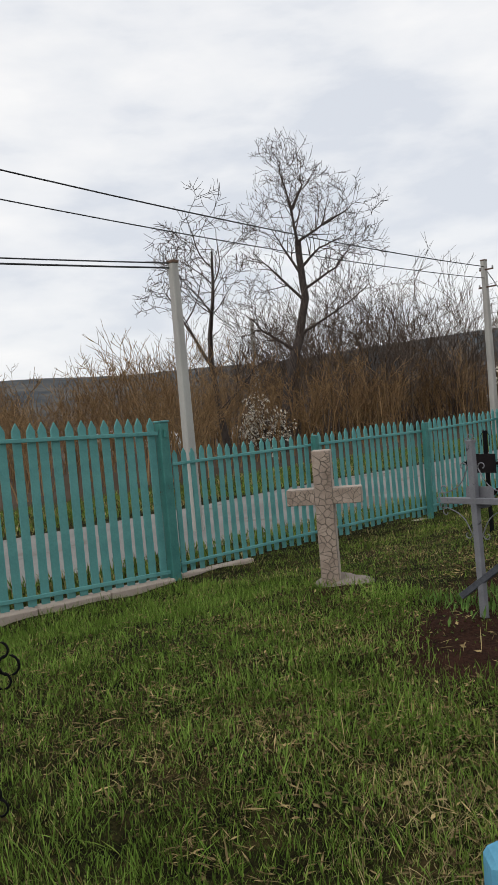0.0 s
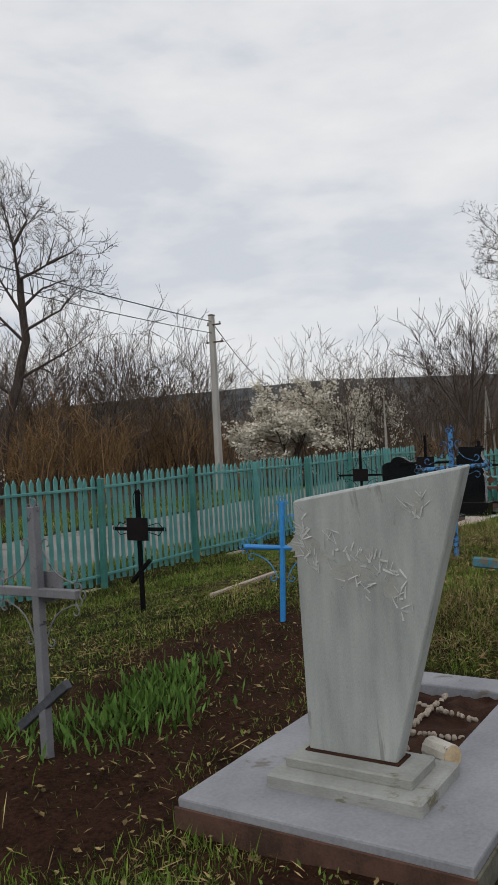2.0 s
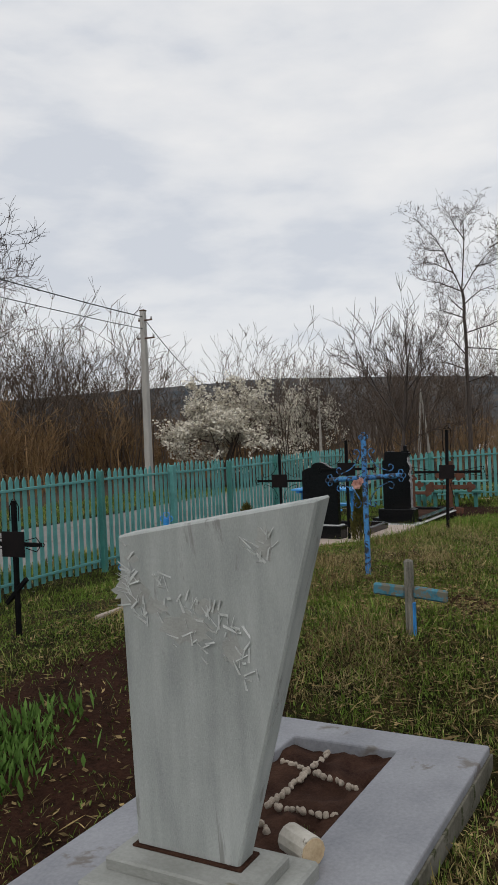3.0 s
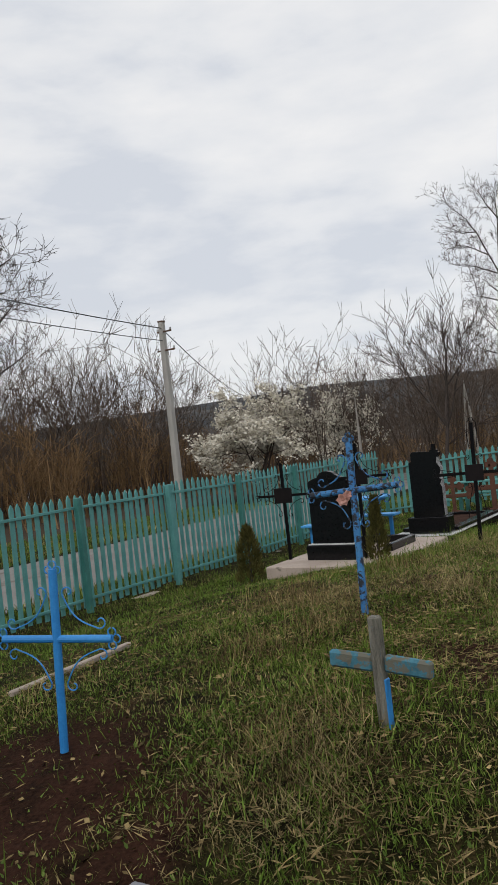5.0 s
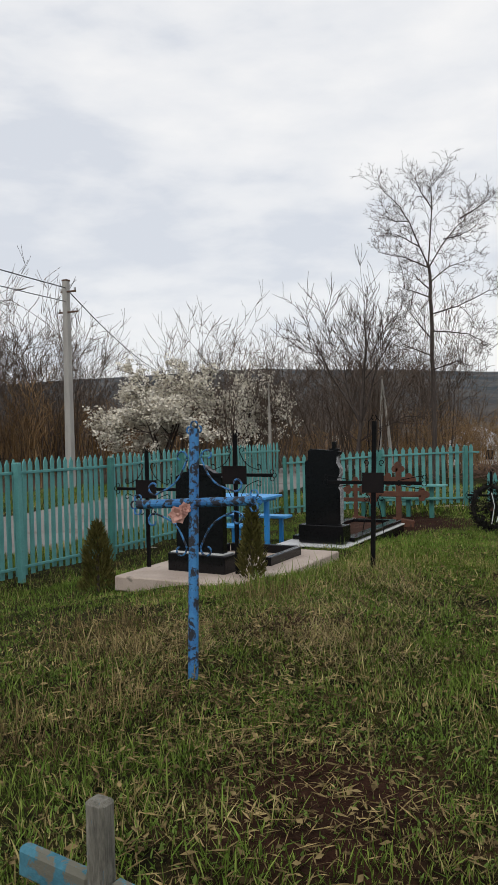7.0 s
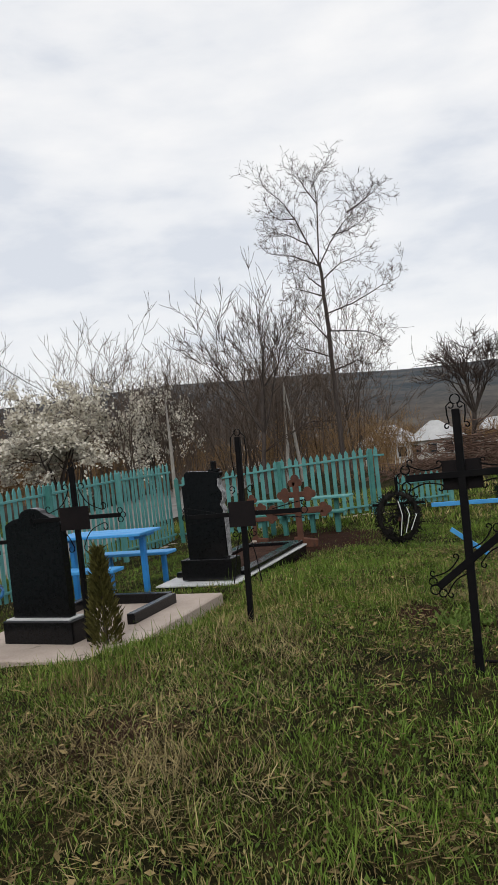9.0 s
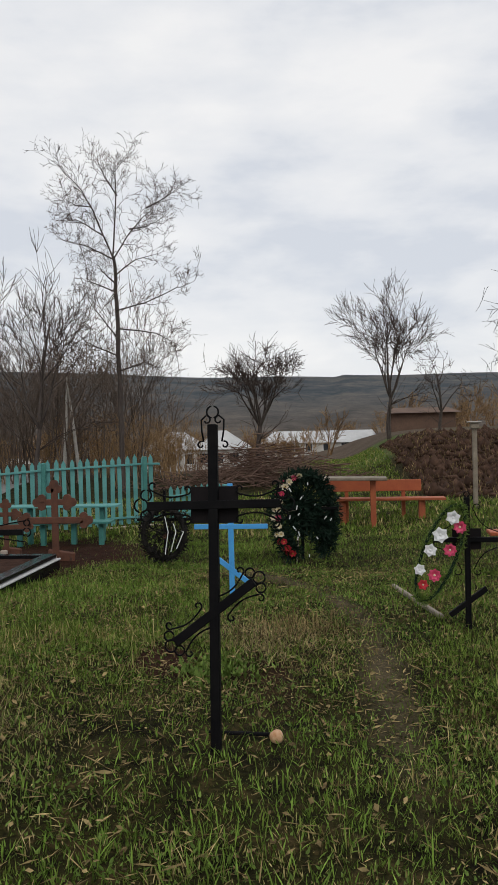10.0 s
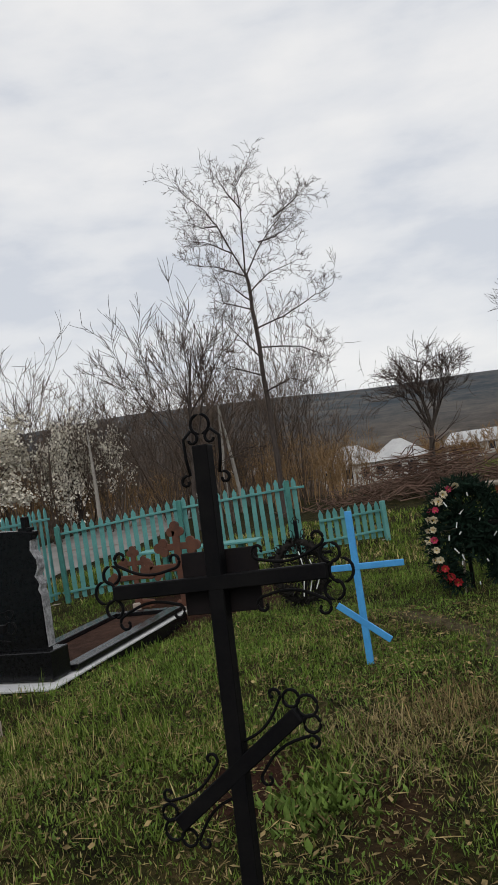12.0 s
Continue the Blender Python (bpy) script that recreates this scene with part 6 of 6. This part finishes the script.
def hero_tree(x, y, right, label, seed, radius, trunk, limbs, twig=1.0, min_r=0.008):
    """A tree whose trunk and main limbs follow given lines (metres to the side and up); finer limbs grow from them at random."""
    rng = np.random.default_rng(seed)
    right = np.array((*right, 0.0))
    back = np.array((-right[1], right[0], 0.0))

    def line(pts, depth_drift):
        p = np.array(pts, float)
        t = np.linspace(0, len(p) - 1, 4 * (len(p) - 1) + 1)
        u, z = np.interp(t, range(len(p)), p[:, 0]), np.interp(t, range(len(p)), p[:, 1])
        w = depth_drift * np.linspace(0, 1, len(t)) ** 1.3
        q = right * u[:, None] + back * w[:, None] + np.array((0, 0, 1.0)) * z[:, None]
        return q + rng.normal(0, 0.018, q.shape) * np.linspace(0, 1, len(t))[:, None]
    root = thing("bare_tree", pose(x, y, gz(x, y)), label, "tree", "bare trees")
    tp = line(trunk, 0.1)
    tube_part("trunk", [(tp, np.linspace(radius, radius * 0.55, len(tp)))], BARK, root, 9)
    out = []
    for pts in limbs:
        q = line(pts, rng.uniform(-0.9, 0.9))
        rr = np.linspace(radius * 0.30, min_r * 1.1, len(q))
        tube_part("limb", [(q, rr)], BARK, root, 6)
        for i in range(2, len(q)):
            for _ in range(2):
                d0 = (q[i] - q[i - 1]) / np.linalg.norm(q[i] - q[i - 1])
                side = np.cross(d0, rng.normal(0, 1, 3))
                side /= np.linalg.norm(side)
                branches(rng, q[i], d0 * 0.6 + side * 0.8 + np.array((0, 0, 0.25)), twig * rng.uniform(0.5, 1.0), max(rr[i] * 0.5, min_r), 2, out, crook=0.13, kids=(3, 4), spread=0.75, ratio=0.6, min_r=min_r)
    tube_part("twig_crown", [(p, r) for p, r, d in out], TWIG, root, 3, smooth=False)


hero_tree(20.3, 22.1, (0.77, -0.64), "tall crooked bare tree leaning over the thicket", 4, 0.21,
          [(0.00, -0.27), (0.41, 2.55), (0.93, 4.09), (1.26, 5.55), (1.14, 7.64)],
          [[(1.14, 7.46), (1.04, 8.46), (0.81, 9.74), (0.66, 10.46)], [(1.14, 7.55), (2.09, 8.10), (2.47, 9.19)], [(2.09, 8.10), (3.04, 8.46)], [(1.04, 8.74), (1.52, 9.65), (1.42, 10.19)],
           [(1.23, 5.82), (2.47, 6.55), (3.23, 7.46)], [(1.19, 5.46), (0.19, 6.55), (-0.47, 7.28)], [(0.95, 4.19), (2.28, 4.91), (3.42, 5.64)], [(1.23, 6.28), (0.57, 7.46), (0.19, 8.19)], [(1.23, 6.64), (1.90, 7.28), (2.75, 7.55)], [(0.76, 3.64), (-0.38, 4.46), (-0.95, 5.10)]], 1.25, 0.008)
hero_tree(30.4, 6.9, (0.05, -1.0), "tall slim bare tree with open crown", 9, 0.078,
          [(0.05, -0.3), (0.05, 2.35), (0.0, 5.2), (-0.05, 6.45)],
          [[(-0.05, 6.40), (-0.59, 7.79), (-0.90, 8.3), (-1.45, 8.9)], [(-0.05, 6.42), (0.11, 8.06), (0.13, 8.6), (0.45, 8.95)], [(-0.03, 6.35), (0.42, 7.15), (0.90, 7.7), (1.2, 8.3)],
           [(0.90, 7.7), (1.35, 7.9), (1.7, 8.05)], [(0.0, 4.95), (0.79, 5.13), (1.7, 5.5), (2.16, 5.63)], [(0.04, 4.46), (1.06, 4.33), (1.68, 3.96)], [(0.03, 3.71), (-0.81, 4.10), (-1.19, 4.58)],
           [(0.0, 5.46), (-0.81, 5.83), (-1.12, 6.96)], [(-0.04, 6.35), (-0.68, 6.69), (-1.41, 6.87)], [(-0.59, 7.79), (-1.1, 7.9), (-1.5, 8.2)], [(0.11, 8.06), (-0.15, 8.5), (-0.3, 8.9)],
           [(0.05, 3.3), (0.8, 3.5), (1.4, 3.3)], [(0.0, 5.9), (0.5, 6.4), (1.2, 6.7)], [(0.0, 5.7), (-0.45, 6.1), (-0.7, 6.5)], [(0.02, 4.2), (-0.5, 4.9), (-0.9, 5.4)],
           [(-0.3, 7.0), (-0.75, 7.3), (-1.2, 7.5)], [(0.42, 7.15), (0.9, 7.2), (1.4, 7.4)]], 0.62, 0.0048)

# other trees that stand out against the sky
bare_tree(17.6, 21.9, "slender bare tree with spreading crown behind the road", 7, 8.6, 0.14, lean=(-0.10, 0.05), fork=0.38, depth=4, leaders=3, kids=(3, 4), spread=0.85, min_r=0.010, leader_len=0.45)
bare_tree(29.9, 9.0, "bare tree with many fine upright twigs", 23, 5.9, 0.08, lean=(0.0, 0.03), fork=0.30, depth=3, leaders=5, kids=(4, 5), spread=0.45, min_r=0.008, leader_len=0.52, crook=0.1)
bare_tree(48.4, 4.85, "rounded bare tree on the slope", 33, 6.3, 0.15, fork=0.30, depth=3, leaders=8, kids=(5, 7), spread=0.58, min_r=0.010, leader_len=0.44, crook=0.15)
bare_tree(48.6, -1.5, "bare tree with upright crown beside the field", 35, 6.9, 0.12, fork=0.28, depth=3, leaders=6, kids=(5, 7), spread=0.5, min_r=0.010, leader_len=0.46, crook=0.15)
bare_tree(33.0, -5.5, "bare orchard tree with long arching limbs", 42, 6.0, 0.13, lean=(0, 0.12), fork=0.16, depth=3, leaders=6, kids=(3, 5), spread=0.9, min_r=0.008, leader_len=0.5)
bare_tree(46.0, -3.6, "small bare orchard tree by the barn", 44, 3.8, 0.09, fork=0.25, depth=3, leaders=4, kids=(3, 4), spread=0.85, min_r=0.009, leader_len=0.5)
bare_tree(9.2, 24.5, "small bare tree beyond the road", 47, 4.2, 0.10, fork=0.25, depth=3, leaders=4, kids=(3, 4), spread=0.85, min_r=0.010, leader_len=0.45)
bare_tree(-1.5, 20.0, "tall bare tree beyond the gate", 48, 10.0, 0.2, fork=0.35, depth=4, leaders=4, kids=(3, 4), spread=0.9, min_r=0.010, leader_len=0.5)


def blossom_tree(x, y, h, seed, n, spread, label):
    (tp, tr), out = tree_parts(seed, h, 0.11, fork=0.16, depth=3, leaders=6, kids=(4, 6), spread=0.9, min_r=0.007, leader_len=0.62)
    root = thing("blossoming_tree", pose(x, y, gz(x, y)) @ Matrix.Diagonal((spread, spread, 1, 1)), label, "tree", "blossoming trees")
    tube_part("trunk", [(tp, tr)], BARK, root, 8)
    tube_part("limb_crown", [(p, r) for p, r, d in out], BARK, root, 4)
    rng = np.random.default_rng(seed)
    thin = [p for p, r, d in out if d < 2]
    pick = rng.integers(0, len(thin), n)
    at = np.array([thin[i][rng.integers(1, len(thin[i]))] for i in pick]) + rng.normal(0, 0.06, (n, 3))
    a, b = rng.normal(0, 1, (n, 3)), rng.normal(0, 1, (n, 3))
    a /= np.linalg.norm(a, axis=1)[:, None]
    b = np.cross(a, b)
    b /= np.linalg.norm(b, axis=1)[:, None]
    s = rng.uniform(0.025, 0.055, (n, 1))
    V = np.stack((at + a * s, at + b * s, at - a * s, at - b * s), axis=1).reshape(-1, 3)
    ob = big_mesh("blossom", V, np.arange(n * 4).reshape(n, 4), BLOSSOM)
    ob.parent = root


blossom_tree(29.6, 16.0, 3.5, 61, 21000, 1.15, "wide shrub-like fruit tree full of white blossom")
blossom_tree(32.6, 14.2, 3.6, 62, 7000, 0.75, "small fruit tree with white blossom in the thicket")
blossom_tree(17.0, 19.5, 1.9, 63, 1500, 0.8, "low bush with a few white blossoms")


def variant(seed, h, depth=3, kids=(2, 4), r=0.035, min_r=0.008):
    """A many-stemmed shrub as arrays."""
    rng = np.random.default_rng(seed)
    out = []
    for k in range(rng.integers(5, 9)):
        a = rng.uniform(0, 6.283)
        p = np.array((rng.normal(0, 0.35), rng.normal(0, 0.35), -0.3))
        branches(rng, p, np.array((0.22 * math.cos(a), 0.22 * math.sin(a), 1.0)), h * rng.uniform(0.55, 0.8), r, depth, out, crook=0.13, kids=kids, spread=0.55, ratio=0.55, min_r=min_r, up=0.18)
    return tubes([(p[::2], r[::2]) if d > 0 else (p[[0, 2, 4]], r[[0, 2, 4]]) for p, r, d in out], 3)


def scatter(name, places, variants, material, label, category, seed):
    rng = np.random.default_rng(seed)
    V, F, k = [], [], 0
    for x, y, s in places:
        v, f = variants[rng.integers(0, len(variants))]
        a = rng.uniform(0, 6.283)
        c, q = math.cos(a), math.sin(a)
        sz = s * rng.uniform(0.85, 1.15)
        w = np.stack(((v[:, 0] * c - v[:, 1] * q) * s + x, (v[:, 0] * q + v[:, 1] * c) * s + y, v[:, 2] * sz + gz(x, y)), axis=-1)
        V.append(w), F.append(f + k)
        k += len(w)
    ob = big_mesh(name, np.concatenate(V), np.concatenate(F), material)
    return tagged(ob, label, category, kind="stuff")


def build_thicket():
    rng = np.random.default_rng(77)
    low = [variant(100 + k, 3.2) for k in range(5)]
    high = [variant(200 + k, 4.9) for k in range(5)]
    places = []
    # a belt behind the road
    for _ in range(210):
        x = rng.uniform(8, 52)
        y = rng.uniform(17.5, 34) + max(0, x - 26) * 0.25
        places.append((x, y, rng.uniform(0.65, 1.05)))
    scatter("thicket", places, low, THICKET, "dense reddish-brown leafless thicket beyond the road", "shrubs", 5)
    places = []
    for _ in range(105):
        x = rng.uniform(30, 60)
        y = rng.uniform(0.20 * (x - 8) + 1.5, rng.uniform(0.42, 1.0) * (x - 8) + 3)
        places.append((x, y, rng.uniform(0.7, 1.05)))
    for _ in range(40):
        x = rng.uniform(20, 46)
        y = 20 + rng.uniform(0, 14) + (x - 20) * 0.25
        places.append((x, y, rng.uniform(0.8, 1.2)))
    for _ in range(26):
        x = rng.uniform(22, 34)
        places.append((x, 21 + rng.uniform(0, 6) + (x - 22) * 0.1, rng.uniform(1.0, 1.35)))
    scatter("thin_wood", places, high, SAPLING, "leafless young trees and saplings behind the fence", "trees", 6)
    places = [(rng.uniform(31, 52), 0, rng.uniform(0.4, 0.62)) for _ in range(64)]
    places = [(x, rng.uniform(0.16 * (x - 8) + 1.2, rng.uniform(0.4, 0.95) * (x - 8)), s) for x, _, s in places]
    far_places = []
    for _ in range(150):
        a, r = rng.uniform(-0.25, 0.75), rng.uniform(62, 150)
        far_places.append((8 + r * math.cos(a), 2 + r * math.sin(a), rng.uniform(0.7, 1.2)))
    far_places = [q for q in far_places if not (60 < q[0] < 125 and -13 < q[1] < 21 and q[0] < 84)]
    far_low = [variant(300 + k, 3.4, 2, (4, 6), 0.06, 0.022) for k in range(4)]
    scatter("valley_bushes", far_places, far_low, THICKET, "brown leafless bushes scattered in the valley", "shrubs", 8)
    scatter("undergrowth", places, low, THICKET, "brown leafless undergrowth below the young trees", "shrubs", 7)


build_thicket()


def brush_pile():
    rng = np.random.default_rng(9)
    out = []
    for k in range(700):
        a, t = rng.uniform(0, 6.283), rng.uniform(0, 1)
        x, y = rng.normal(0, 0.95), rng.normal(0, 1.35)
        z = rng.uniform(0, 1.25) * math.exp(-(x / 1.5) ** 2 - (y / 1.9) ** 2)
        d = np.array((math.cos(a), math.sin(a), rng.uniform(-0.15, 0.45)))
        ln = rng.uniform(0.5, 1.6)
        p = np.array((x, y, z))
        bend = rng.normal(0, 0.12, 3)
        out.append((np.stack((p - d * ln / 2, p + bend, p + d * ln / 2)), np.array((0.014, 0.011, 0.004)) * rng.uniform(0.5, 1.3)))
    root = thing("brush_pile", pose(30.5, 3.0, gz(30.5, 3.0)), "heap of cut reddish-brown branches", "brush pile")
    for pts, radii in out[:130]:
        tube_part("branch", [(pts, radii)], BRUSH, root, 4, smooth=False)
    tube_part("brushwood", out[130:], BRUSH, root, 4, smooth=False)["kind"] = "stuff"


brush_pile()


# ---- far buildings ----
def house(x, y, w, d, wall_h, roof_h, turn, label, hip=0.5, wall=PLASTER, roof=ROOF, windows=3, drop=0.0):
    z = gz(x, y) - drop
    root = thing("house", pose(x, y, z, 0, 0, turn), label, "house", "far village buildings")
    part("wall", block((0, 0, wall_h / 2 - 0.3), (d, w, wall_h + 0.6), 0.02), wall, root)
    bm = bmesh.new()
    o = 0.4
    base = [bm.verts.new(p) for p in ((-d / 2 - o, -w / 2 - o, wall_h), (d / 2 + o, -w / 2 - o, wall_h), (d / 2 + o, w / 2 + o, wall_h), (-d / 2 - o, w / 2 + o, wall_h))]
    r1, r2 = bm.verts.new((0, -w / 2 + hip * d * 0.8, wall_h + roof_h)), bm.verts.new((0, w / 2 - hip * d * 0.8, wall_h + roof_h))
    for f in ((base[0], base[1], r1), (base[1], base[2], r2, r1), (base[2], base[3], r2), (base[3], base[0], r1, r2), (base[3], base[2], base[1], base[0])):
        bm.faces.new(f)
    part("roof", bm, roof, root)
    for k in range(windows):
        yy = (k + 0.5) / windows * w - w / 2
        win = part("window", block((-d / 2 - 0.03, yy, wall_h * 0.52), (0.08, 1.0, 1.1), 0.01), WHITE_EDGE, root)
        part("pane", block((-d / 2 - 0.08, yy, wall_h * 0.52), (0.04, 0.8, 0.9), 0.01), DARK_GLASS, win)
    return root


house(86, 16.6, 5.0, 5.0, 1.7, 1.7, 0, "low white house with pale hipped roof in the valley", 0.45, drop=-0.35)
house(87, 12.3, 4.4, 5.0, 1.7, 1.75, 0, "low white house with pale hipped roof in the valley", 0.45, drop=-0.35)
house(118, 3.4, 14.0, 7.0, 1.2, 1.5, -8, "long low building with a white sheet roof", 0.05, windows=6)
house(68, -4.8, 4.4, 4.0, 1.1, 0.4, 0, "low brown board barn above the field", 0.1, BARN, BARN, 0)
house(58, -10.3, 2.6, 3.0, 1.15, 0.3, 5, "small whitewashed shed with brown roof", 0.1, PLASTER, BARN, 1)


def village():
    rng = random.Random(8)
    for k in range(26):
        a = radians(rng.uniform(18, 62))
        r = rng.uniform(230, 420)
        x, y = 8 + r * math.cos(a), r * math.sin(a)
        house(x, y, rng.uniform(7, 12), rng.uniform(6, 8), 2.8, rng.uniform(1.6, 2.6), rng.uniform(-40, 40), "small pale house in the far village", 0.4, PLASTER, ROOF if rng.random() < 0.5 else BARN, 3)


village()


def bird_table():
    x, y = 22.7, -1.38
    root = thing("wooden_post", pose(x, y, gz(x, y)), "weathered wooden post with a small boxed top", "post")
    part("post", block((0, 0, 0.66), (0.075, 0.075, 1.5), 0.01, (0, 0.6, 0)), OLD_WOOD, root)
    part("box", block((0, 0, 1.37), (0.14, 0.14, 0.1), 0.01), OLD_WOOD, root)
    part("lid", block((0, 0, 1.435), (0.22, 0.22, 0.025), 0.008), PALE_BARK, root)


bird_table()


def dead_trunks():
    for x, y, h, tilt in ((33.5, 9.6, 3.4, 4), (33.9, 9.2, 3.3, -5), (31.0, 12.6, 3.2, 1), (35.0, 16.0, 4.2, 2)):
        t = thing("pale_trunk", pose(x, y, gz(x, y), tilt, 0, 0), "pale barkless trunk among the young trees", "tree", "pale trunks")
        tube_part("trunk", [(np.array(((0, 0, -0.3), (0.03, 0.02, h * 0.5), (0, 0.05, h))), np.array((0.07, 0.055, 0.02)))], PALE_BARK, t, 7)


dead_trunks()
